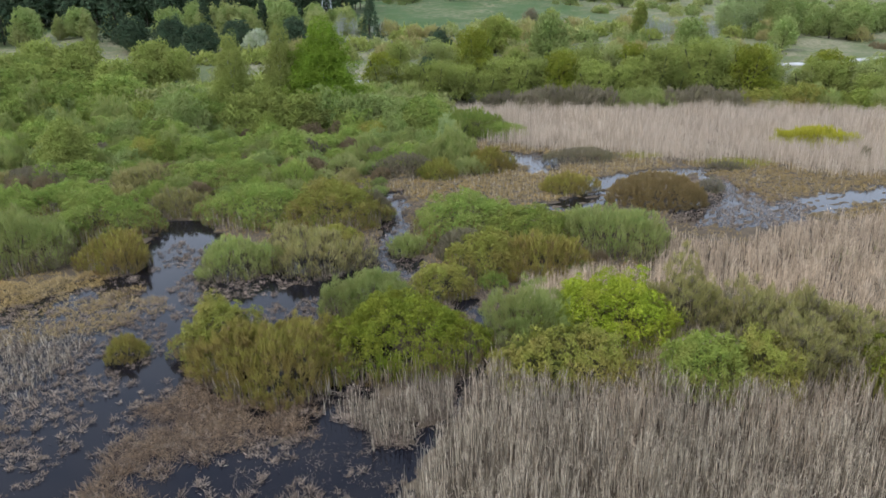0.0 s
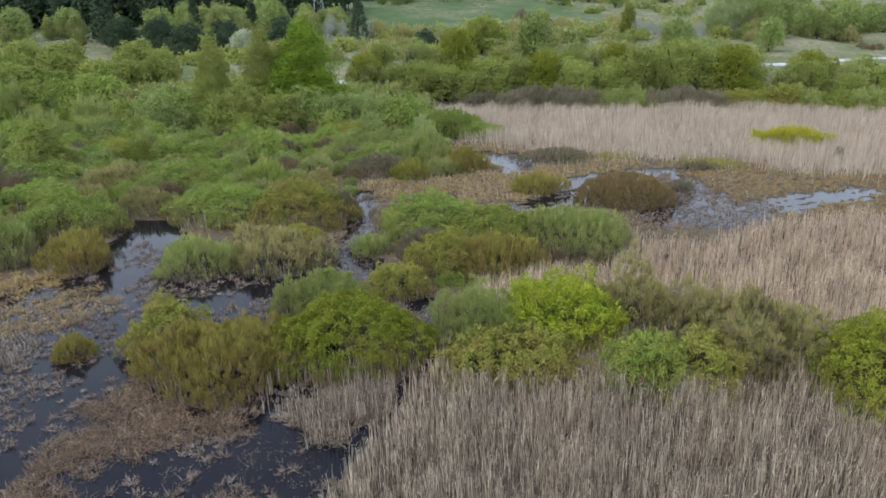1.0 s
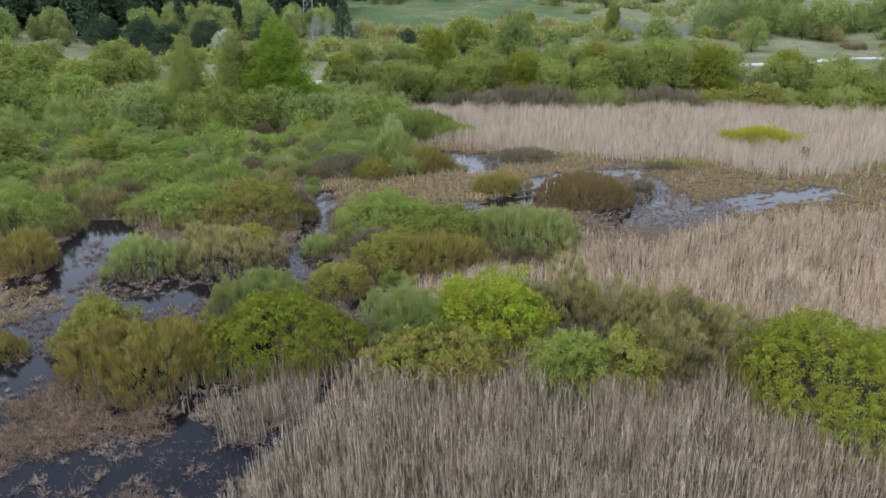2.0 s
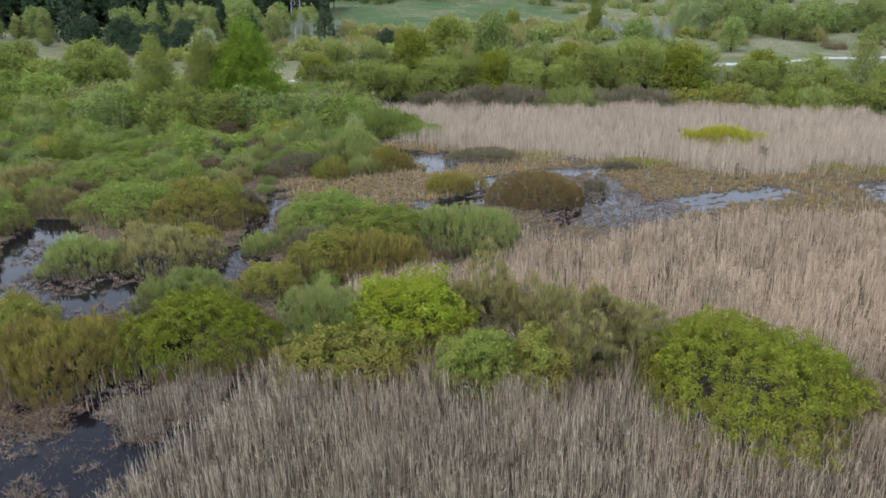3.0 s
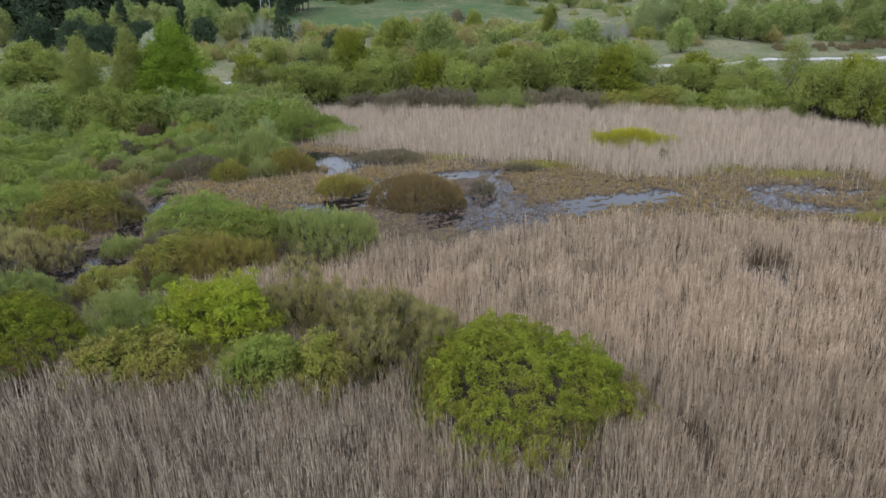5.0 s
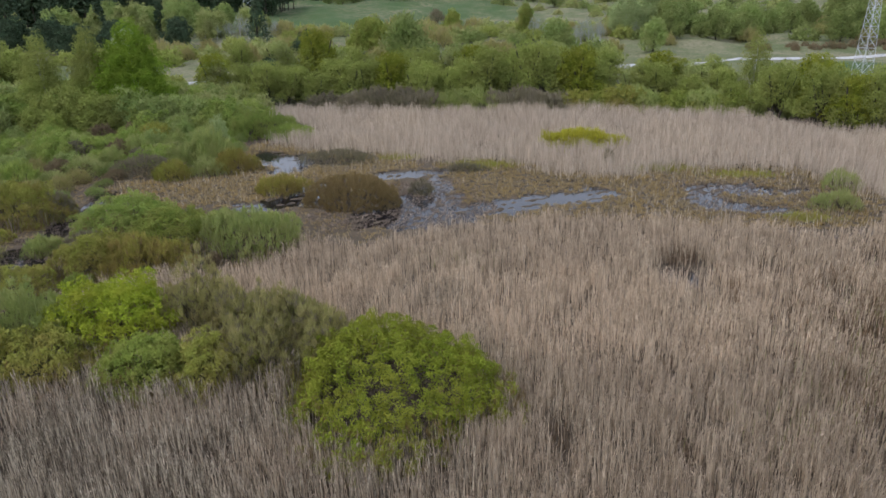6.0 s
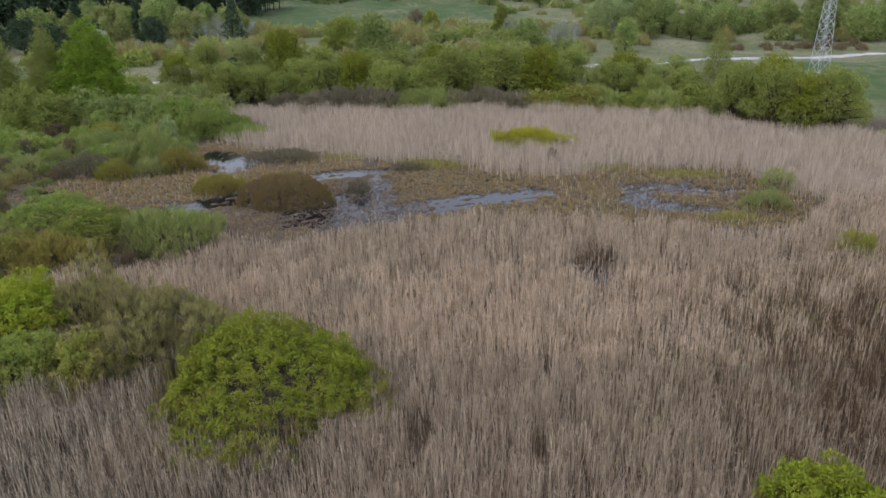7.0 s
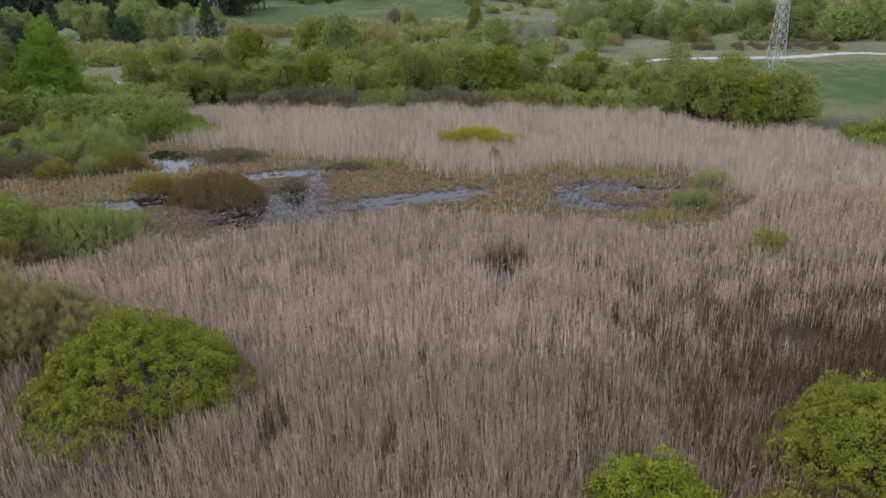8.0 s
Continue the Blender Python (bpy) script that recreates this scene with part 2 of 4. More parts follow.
CREEKS = [
    [(-6.6, 84, 1.1), (-5.6, 78, 1.1), (-5.4, 73.5, 1.2), (-5.0, 69, 1.3), (-5.4, 64, 1.7), (-4.3, 59.5, 2.6), (-7, 56.3, 2.6), (-12, 54, 1.2), (-16, 51.5, 1.3)],
    [(-0.5, 54, 0.9), (1.5, 52, 0.8), (3, 48, 0.75), (2.6, 42.5, 0.7), (1.2, 38.5, 0.65), (0.0, 35, 0.6), (-3, 31.5, 1.0)],
    [(8.5, 105, 2.4), (12, 102.5, 3.6), (14.5, 101, 3.2), (12.5, 95, 1.6)],
    [(13, 78, 2.2), (18.5, 81, 2.2), (20, 88, 2.2), (25, 91.5, 2.2), (35, 95, 1.6)],
    [(34.5, 90, 1.6), (34, 82, 3.4), (29, 74, 4.0), (34, 74.5, 4.0), (39.5, 76.8, 2.6), (46.5, 80.2, 2.4), (55, 83.5, 2.2)],
    [(66.5, 79, 2.0), (67.5, 85.5, 2.0), (74.5, 86, 1.5)],
    [(66.5, 79, 1.8), (69.5, 77, 1.7), (73.5, 76, 1.4)],
    [(73, 83.5, 1.2), (80, 84.3, 1.1)],
    [(56.2, 56.0, 1.2), (56.6, 58.5, 1.3)],
    [(-28, 72, 2.2), (-24.5, 68, 1.6)],
    [(-28, 72, 1.8), (-28.5, 63, 0.9), (-24.5, 56, 0.8), (-20.3, 49, 0.8), (-19.0, 43, 0.7), (-20.0, 38, 0.5), (-19.8, 31, 0.9), (-20.5, 26, 1.2)],
    [(-7.5, 35.2, 0.9), (-5, 33, 1.1), (-4, 29, 1.0), (-4, 24, 1.4)],
    [(-16, 30, 0.8), (-11, 31, 1.0), (-5, 31.5, 1.2)],
    [(-36, 52.5, 0.5), (-30, 56.5, 0.6), (-25, 55.5, 0.6)],
]
# thin places in the reeds: x, y, half width, half depth
GAPS = [(56.4, 57.4, 1.8, 2.6), (58.4, 58.5, 1.0, 2.6), (64.3, 45.2, 0.9, 1.7), (76.0, 44.5, 1.3, 3.0), (77.8, 43.0, 0.9, 2.2), (42, 32.5, 0.7, 2.6), (48.5, 31, 0.5, 2.0), (67, 52, 0.6, 1.8), (86, 50, 0.8, 2.0), (50, 40, 0.4, 1.6)]


def inside(poly, x, y):
    res = np.zeros(np.shape(x), bool)
    for (x0, y0), (x1, y1) in zip(poly, poly[1:] + poly[:1]):
        if y0 != y1:
            res ^= ((y0 > y) != (y1 > y)) & (x < (x1 - x0) * (y - y0) / (y1 - y0) + x0)
    return res


def creek_depth(x, y):
    """How far inside open water a place lies, in half widths; below 0 it is dry."""
    best = np.full(np.shape(x), -9.0)
    for line in CREEKS:
        for (x0, y0, w0), (x1, y1, w1) in zip(line, line[1:]):
            dx, dy = x1 - x0, y1 - y0
            u = np.clip(((x - x0) * dx + (y - y0) * dy) / (dx * dx + dy * dy), 0, 1)
            d = np.hypot(x - x0 - u * dx, y - y0 - u * dy)
            best = np.maximum(best, 1 - d / (w0 + u * (w1 - w0)))
    return best


class Waves:
    """Smooth random relief: a sum of sine waves with many directions."""

    def __init__(self, seed, size, n=14):
        r = np.random.default_rng(seed)
        ang, k = r.uniform(0, 2 * np.pi, n), 2 * np.pi / size * r.uniform(0.6, 1.8, n)
        self.kx, self.ky, self.ph = k * np.cos(ang), k * np.sin(ang), r.uniform(0, 2 * np.pi, n)

    def __call__(self, x, y):
        s = 0.0
        for a, b, c in zip(self.kx, self.ky, self.ph):
            s = s + np.sin(a * x + b * y + c)
        return s / math.sqrt(len(self.kx) / 2)


WARP_X, WARP_Y, FINE, BUNCH, MID, WIDE = Waves(1, 4.0), Waves(2, 4.0), Waves(3, 1.3), Waves(8, 0.55, 24), Waves(4, 6.0), Waves(5, 40.0)


def smooth(a, b, v):
    u = np.clip((v - a) / (b - a), 0, 1)
    return u * u * (3 - 2 * u)


def rise(x, y):
    """The dry land behind the marsh rises towards the hills."""
    e = 124 + 18 * smooth(-25, 15, x) - 22 * smooth(80, 125, x)
    return 5.5 * smooth(e, e + 55, y) + 2 * smooth(195, 250, y) + 7 * smooth(250, 480, y) + 30 * smooth(480, 1200, y)


def ground_height(x, y):
    x, y = np.asarray(x, float), np.asarray(y, float)
    wx, wy = x + 0.45 * WARP_X(x, y), y + 0.45 * WARP_Y(x, y)
    land = 0.16 + 0.05 * FINE(x, y) + 0.04 * MID(x, y)
    bog = -0.12 + 0.06 * FINE(x, y) + 0.04 * MID(x, y)
    z = np.where(inside(MARSH, wx, wy), bog, land)
    sedge = inside(SEDGE_EAST, wx, wy) | inside(SEDGE_WEST, wx, wy)
    z = np.where(sedge, 0.05 + 0.06 * FINE(x, y), z)
    deep = smooth(-0.25, 0.25, creek_depth(wx, wy) + 0.12 * FINE(x, y))
    floor = np.where((y > 66) & (x > 8), -0.09 + 0.11 * FINE(x * 1.4, y * 0.9), -0.35)
    z = z * (1 - deep) + floor * deep
    far = rise(x, y)
    return z + far + 0.5 * WIDE(x, y) * smooth(1, 8, far)


def zone_map(x, y):
    wx, wy = x + 0.45 * WARP_X(x, y), y + 0.45 * WARP_Y(x, y)
    return wx, wy


# ---- mesh helpers ----
def raw_mesh(name, verts, faces, material):
    me = bpy.data.meshes.new(name)
    verts, faces = np.asarray(verts, np.float32), np.asarray(faces, np.int32)
    k = faces.shape[1]
    me.vertices.add(len(verts))
    me.vertices.foreach_set("co", verts.ravel())
    me.loops.add(faces.size)
    me.loops.foreach_set("vertex_index", faces.ravel())
    me.polygons.add(len(faces))
    me.polygons.foreach_set("loop_start", np.arange(0, faces.size, k, dtype=np.int32))
    me.update(calc_edges=True)
    me.materials.append(material)
    return me


def unit(v):
    return v / np.maximum(np.linalg.norm(v, axis=-1, keepdims=True), 1e-9)


def leaf_mesh(name, base, axis, length, width, material, rng, face=None):
    """Many rhombic leaves; each starts at base, points along axis and turns its blade towards face."""
    n = len(base)
    axis = unit(axis)
    other = rng.normal(size=(n, 3))
    if face is not None:
        other = face + 0.35 * other
    side = unit(np.cross(axis, other)) * (np.asarray(width).reshape(-1, 1) / 2)
    ln = np.asarray(length).reshape(-1, 1)
    mid = base + axis * ln * 0.45
    v = np.stack([base, mid + side, base + axis * ln, mid - side], 1).reshape(-1, 3)
    return raw_mesh(name, v, np.arange(4 * n).reshape(-1, 4), material)


def tube_mesh(name, lines, material, sides=5):
    """Tapered tubes joined into one mesh; each line is rows of x, y, z, radius."""
    verts, faces = [], []
    ring = [(math.cos(2 * math.pi * i / sides), math.sin(2 * math.pi * i / sides)) for i in range(sides)]
    for line in lines:
        start = len(verts)
        for i, (x, y, z, r) in enumerate(line):
            a, b = line[max(i - 1, 0)], line[min(i + 1, len(line) - 1)]
            d = Vector((b[0] - a[0], b[1] - a[1], b[2] - a[2])).normalized()
            u = d.orthogonal().normalized()
            w = d.cross(u)
            for c, s in ring:
                p = u * (c * r) + w * (s * r)
                verts.append((x + p.x, y + p.y, z + p.z))
        for i in range(len(line) - 1):
            for j in range(sides):
                k = (j + 1) % sides
                faces.append((start + i * sides + j, start + i * sides + k, start + (i + 1) * sides + k, start + (i + 1) * sides + j))
    return raw_mesh(name, verts, faces, material)


def part(name, me, parent, label=""):
    ob = new(name, me)
    ob.parent = parent
    return tagged(ob, label) if label else ob


def thing(name, x, y, z, label, category, group=""):
    ob = new(name)
    ob.empty_display_size = 0.5
    ob.matrix_basis = pose(x, y, z)
    return tagged(ob, label, category, group)


# ---- ground, water, road ----
def axis_steps(pairs):
    out = []
    for a, b, step in pairs:
        out += list(np.arange(a, b, step))
    return np.array(out + [pairs[-1][1]])


def build_ground():
    xs = axis_steps([(-1500, -300, 60), (-300, -60, 6), (-60, 95, 0.6), (95, 150, 2.0), (150, 400, 6), (400, 1800, 60)])
    ys = axis_steps([(-300, 10, 20), (10, 25, 2.5), (25, 112, 0.6), (112, 150, 2.0), (150, 300, 3), (300, 600, 8), (600, 3000, 60)])
    gx, gy = np.meshgrid(xs, ys)
    gz = ground_height(gx, gy)
    nx, ny = len(xs), len(ys)
    idx = np.arange(nx * ny).reshape(ny, nx)
    quads = np.stack([idx[:-1, :-1], idx[:-1, 1:], idx[1:, 1:], idx[1:, :-1]], -1).reshape(-1, 4)
    me = raw_mesh("ground", np.stack([gx, gy, gz], -1).reshape(-1, 3), quads, ground_material())
    me.polygons.foreach_set("use_smooth", np.ones(len(quads), bool))
    land = me.attributes.new("land", "FLOAT", "POINT")
    land.data.foreach_set("value", smooth(0.1, 0.8, rise(gx, gy)).ravel().astype(np.float32))
    wx, wy = zone_map(gx, gy)
    straw = me.attributes.new("straw", "FLOAT", "POINT")
    straw.data.foreach_set("value", ((inside(REED_NEAR, wx, wy) | inside(REED_BACK, wx, wy)) & (creek_depth(wx, wy) < -0.3)).ravel().astype(np.float32))
    field = me.attributes.new("field", "FLOAT", "POINT")
    f = smooth(262, 285, gy + 6 * WIDE(gx, gy)) * (1 - smooth(60, 90, gx)) + smooth(120, 128, gx) * (1 - smooth(178, 186, gy)) * smooth(0.5, 2, rise(gx, gy))
    field.data.foreach_set("value", np.clip(f, 0, 1).ravel().astype(np.float32))
    tagged(new("ground", me), "brown marsh mud and litter, grassy meadows on higher land", "ground", kind="structure")


def build_water():
    bm = bmesh.new()
    bmesh.ops.create_grid(bm, x_segments=4, y_segments=4, size=1)
    me = bpy.data.meshes.new("water")
    bm.transform(Matrix.Translation((40, 60, 0)) @ Matrix.Diagonal((220, 64, 1, 1)))
    bm.to_mesh(me)
    me.materials.append(water_material())
    tagged(new("water", me), "still dark marsh water reflecting a grey sky", "water", kind="structure")


def build_road():
    """A pale gravel road along the rising land."""
    line = [(-160, 143), (-110, 146), (-66, 148), (-50, 152), (-20, 160), (30, 171), (70, 179), (91, 183), (110, 185), (129, 190.5), (146, 195), (171, 197), (230, 200), (330, 215)]
    pts = []
    for (x0, y0), (x1, y1) in zip(line, line[1:]):
        for i in range(12):
            pts.append((x0 + (x1 - x0) * i / 12, y0 + (y1 - y0) * i / 12))
    p = np.array(pts)
    p[:, 1] = np.convolve(np.pad(p[:, 1], 6, mode="edge"), np.ones(13) / 13, "valid")
    t = unit(np.gradient(p, axis=0))
    nrm = np.stack([-t[:, 1], t[:, 0]], 1)
    verts, n = [], len(p)
    for k in (-1.1, 0.0, 1.1):
        q = p + nrm * k
        verts.append(np.column_stack([q, ground_height(p[:, 0], p[:, 1]) + (0.35 if k == 0 else 0.28)]))
    for k in (-1.6, 1.6):
        q = p + nrm * k
        verts.append(np.column_stack([q, ground_height(p[:, 0], p[:, 1]) - 0.4]))
    verts = np.concatenate(verts)
    faces = []
    for i in range(n - 1):
        for a, b in ((3, 0), (0, 1), (1, 2), (2, 4)):
            faces.append((a * n + i, a * n + i + 1, b * n + i + 1, b * n + i))
    tagged(new("road", raw_mesh("road", verts, faces, road_material())), "narrow pale gravel road across the meadows", "road", kind="structure")


build_ground()
build_water()
build_road()


# ---- bushes and trees ----
def lumps(p, size, seed):
    """Smooth bulges in space, about size metres across; mean 0, spread about 1."""
    r = np.random.default_rng(seed)
    out = np.zeros(len(p))
    for _ in range(12):
        k = unit(r.normal(size=3)) * 2 * math.pi / (size * r.uniform(0.7, 1.9))
        out += np.sin(p @ k + r.uniform(0, 6.28))
    return out / math.sqrt(6)


def evenly(p, step, rng):
    """One place out of each cell of a grid, so that twig clusters neither pile up nor leave holes."""
    p = p[rng.permutation(len(p))]
    cell = np.floor(p / step + rng.uniform(0, 1, 3)).astype(np.int64) + 4096
    _, first = np.unique((cell[:, 0] * 8192 + cell[:, 1]) * 8192 + cell[:, 2], return_index=True)
    return p[first]


def dome(w, d, h, clump, rng, seed, rough=0.1, square=2.2, whole=False):
    """Centres and outward directions of twig clusters over an uneven dome (or a whole crown)."""
    half = np.array((w / 2, d / 2, h))
    area = 2 * math.pi * (0.4 * w * d / 4 + 0.6 * h * (w + d) / 4) * (2 if whole else 1)
    n = int(min(150000, max(1500, 14 * area / (clump * clump))))
    q = unit(rng.normal(size=(n, 3)))
    if not whole:
        q[:, 2] = np.abs(q[:, 2])
    q /= ((np.hypot(q[:, 0], q[:, 1]) ** square + np.abs(q[:, 2]) ** square) ** (1 / square))[:, None]
    p = q * half
    big, small = 0.3 * math.sqrt(w * d) + 0.6, 0.1 * math.sqrt(w * d) + 0.5
    p *= (1 + rough * (0.8 * lumps(p, big, seed) + 0.6 * lumps(p, small, seed + 1)))[:, None]
    p = evenly(p, clump, rng)
    p *= rng.uniform(0.89, 1.05, (len(p), 1))
    return p, unit(p / half ** 2)


def mounds(w, d, h, clump, rng, seed, rough, many=5):
    """A low dome with smaller mounds grown into it, so that no outline is even."""
    rows, turn = [(0.0, 0.0, 0.84, 1.0)], rng.uniform(0, 6.28)
    for i in range(many):
        a, r = turn + 6.283 * i / many + rng.uniform(-0.5, 0.5), rng.uniform(0.22, 0.32)
        rows.append((r * math.cos(a), r * math.sin(a), rng.uniform(0.5, 0.72), rng.uniform(0.5, 0.86)))
    ps, ns = [], []
    for i, (mx, my, mw, mh) in enumerate(rows):
        a, b = dome(w * mw, d * mw, h * mh, clump, rng, seed + 7 * i, rough)
        a = a + np.array((mx * w, my * d, 0))
        keep = np.ones(len(a), bool)
        for k, (ox, oy, ow, oh) in enumerate(rows):
            if k != i:
                q = (a - np.array((ox * w, oy * d, 0))) / np.array((w * ow / 2, d * ow / 2, h * oh))
                keep &= (np.abs(q) ** 2.2).sum(1) > 0.76
        ps.append(a[keep])
        ns.append(b[keep])
    return np.concatenate(ps), np.concatenate(ns)


def clothe(name, p, nrm, clump, leaf, cover, material, rng, twig=False, style="tuft"):
    """Leaves round each cluster's centre: rounded tufts, or upright shoots; cover: leaf area over the crown's own area."""
    n = len(p)
    one = {"tuft": 0.36, "shoot": 0.36}[style] * leaf * leaf if not twig else 0.2 * leaf * leaf
    per = max(3, int(0.66 * cover * clump * clump / one))
    c, m = np.repeat(p, per, 0), np.repeat(nrm, per, 0)
    size = np.repeat(rng.uniform(0.36, 0.74, n) * clump, per)[:, None]
    up = np.array((0, 0, 1.0))
    off = unit(rng.normal(size=c.shape) + 0.7 * m + 0.3 * up)
    if twig:
        long = leaf * 1.7
        base = c + off * size * 0.8 * rng.uniform(0.2, 1, (len(c), 1))
        axis = unit(off * 0.3 + m * 0.35 + 0.8 * up + 0.15 * rng.normal(size=c.shape))
        me = leaf_mesh(name, base - axis * long * 0.7, axis, long * rng.uniform(1.0, 2.0, len(c)), leaf * 0.15, material, rng, m + 0.6 * up)
    elif style == "shoot":
        stretch = np.array((0.8, 0.8, 1.45))
        base = c + off * size * stretch * rng.uniform(0.35, 1.05, (len(c), 1))
        axis = 1.0 * up + 0.4 * off + 0.3 * m + 0.22 * rng.normal(size=c.shape)
        me = leaf_mesh(name, base, axis, leaf * rng.uniform(1.5, 3.0, len(c)), leaf * rng.uniform(0.25, 0.4, len(c)), material, rng, off + 0.5 * m + 0.25 * up)
    else:
        base = c + off * size * rng.uniform(0.6, 1.08, (len(c), 1))
        axis = unit(np.cross(off, rng.normal(size=c.shape))) + 0.45 * up + 0.3 * off
        me = leaf_mesh(name, base, axis, leaf * rng.uniform(1.0, 1.9, len(c)), leaf * rng.uniform(0.38, 0.62, len(c)), material, rng, off + 0.3 * up)
    shade = np.repeat(rng.uniform(0, 1, n), per)
    me.attributes.new("tuft", "FLOAT", "FACE").data.foreach_set("value", shade.astype(np.float32))
    return me


WORDS = {"G": "bright green", "Y": "yellow-green", "L": "light green", "M": "mid-green", "S": "sage green", "O": "olive-brown", "D": "grey-brown leafless",
         "B": "red-brown leafless", "P": "pale green", "W": "yellow", "R": "reddish leafless", "E": "pale grey leafless", "C": "dark green", "H": "white-flowering", "T": "soft green", "V": "yellow-green", "K": "thinly leaved olive", "U": "soft olive-green", "N": "deep green", "F": "lush green", "I": "fresh green"}


def bush(kind, x, y, w, d, h, seed, clump=0.55, leaf=0.2, cover=1.5, stems=70, label="", group="willow bushes", rough=0.1, name="willow_bush", detail=False, style="shoot"):
    """A many-stemmed willow bush: upright stems under an uneven dome of twig clusters."""
    rng = np.random.default_rng(seed)
    z = float(ground_height(x, y)) - 0.05
    root = thing(name, x, y, z, label or f"dense {WORDS[kind]} willow bush standing in the wet marsh", "bush", group)
    twig = kind in "DBRE"
    if twig:
        rough *= 0.5
    p, nrm = mounds(w, d, h, clump, rng, seed, rough, 2 if twig else 3)
    if not twig:
        k = rng.random(len(p)) < 0.88
        p, nrm = p[k], nrm[k]
    p0 = p
    low = p[:, 2] / h + 0.1 * rng.normal(size=len(p))
    if not twig and detail:
        k = (low < 0.42) | ((kind in "KO") & (rng.random(len(p)) < 0.5))
        part("lower_brush", clothe("lower_brush", p[k], nrm[k], clump, leaf * 1.25, cover * 0.7, LEAF["B" if kind in "GYLMFO" else "D"], rng, True), root, "brown leafless lower twigs")["kind"] = "stuff"
        k = ((low > 0.22) | (rng.random(len(p)) < 0.35)) & ((kind != "K") | (rng.random(len(p)) < 0.7))
        p, nrm = p[k], nrm[k]
    q, qn = dome(w * 0.78, d * 0.78, h * 0.82, clump * 1.5, rng, seed, rough)
    part("foliage", clothe("foliage", np.concatenate([p, q]), np.concatenate([nrm, qn]), clump, leaf, cover, LEAF[kind], rng, twig, style), root)
    lines = []
    r0 = 0.04 if leaf < 0.4 else 0.07
    for i in range(int(stems * 1.4)):
        t = p0[rng.integers(len(p0))] * rng.uniform(0.8, 1.0)
        b = np.array((t[0] * 0.6 + rng.normal() * 0.08 * w, t[1] * 0.6 + rng.normal() * 0.08 * d, 0.0))
        mid = (b * 0.6 + t * 0.4) * np.array((1, 1, 1.2))
        lines.append([(*b, r0), (*mid, r0 * 0.7), (*t, r0 * 0.25)])
    part("branchwork", tube_mesh("branchwork", lines, STEM, 3), root, "thin grey-brown upright stems")["kind"] = "stuff"
    return root


# kind, x, y, width, depth, height
BUSHES_FRONT = [
    ("Y", -15.3, 44.4, 5.6, 5.6, 3.5), ("O", -10.8, 41.3, 9.6, 8.4, 3.1), ("F", -2.8, 43.8, 10.8, 9.6, 3.5),
    ("S", -5.6, 50.0, 7.5, 6.0, 3.2), ("S", 5.8, 44.4, 6.4, 6.0, 4.0), ("G", 11.6, 45.6, 9.2, 8.2, 4.4),
    ("Y", 7.9, 40.6, 9.6, 6.0, 2.7), ("K", 17.2, 47.0, 6.2, 5.6, 4.0), ("M", 16.4, 39.2, 5.6, 5.2, 3.2),
    ("K", 23.0, 40.6, 6.2, 5.6, 3.6), ("Y", 20.4, 39.4, 5.4, 5.0, 3.0), ("K", 27.2, 42.0, 5.4, 5.4, 3.4), ("K", 21.5, 44.5, 7.0, 7.0, 3.8), ("K", 25.0, 44.0, 5.8, 5.6, 3.4),
    ("F", 32.2, 37.3, 14.0, 13.6, 4.0),
]
BUSHES_EAST = [
    ("F", 73.5, 28.5, 10.0, 9.0, 5.0), ("G", 61.4, 25.7, 7.2, 6.5, 2.4), ("Y", 66.9, 23.8, 5.6, 5.0, 2.3),
]
BUSHES_MIDDLE = [
    ("L", 1.8, 70.5, 10.6, 9.6, 3.2), ("M", 8.6, 66.4, 9.2, 8.2, 2.9), ("Y", -0.3, 54.2, 5.6, 4.8, 2.4),
    ("Y", 3.8, 59.4, 7.0, 6.8, 2.8), ("O", 8.6, 58.4, 7.4, 6.6, 2.6), ("S", 16.2, 65.4, 10.8, 8.6, 2.8), ("L", -20.4, 75.3, 12.4, 11.0, 2.8),
    ("Y", -12.0, 73.5, 10.4, 9.8, 3.8), ("D", -8.0, 75.6, 3.8, 3.6, 2.5), ("S", -18.9, 59.5, 6.4, 6.1, 2.3),
    ("K", -11.9, 61.2, 9.6, 7.0, 2.6), ("Y", -10.7, 66.8, 3.8, 3.6, 1.2), ("S", -3.4, 63.6, 3.6, 3.2, 1.4), ("D", 1.6, 62.8, 4.6, 4.0, 2.2),
]
BUSHES_WEST = [
    ("S", -39.7, 61.6, 9.2, 9.2, 4.0), ("L", -35.9, 70.7, 10.4, 10.4, 3.8), ("O", -30.1, 60.9, 5.8, 5.2, 2.6),
    ("K", -30.0, 77.2, 6.6, 5.9, 2.0), ("L", -28.7, 89.9, 15.0, 13.5, 2.3), ("L", -47.8, 73.8, 10.8, 9.7, 3.3),
    ("D", -52.3, 89.2, 10.7, 8.0, 2.2), ("R", -42.5, 84.5, 7.0, 4.2, 1.6), ("K", -37.5, 87.5, 7.6, 6.9, 2.2), ("L", -44.0, 80.0, 8.0, 7.0, 2.6),
]
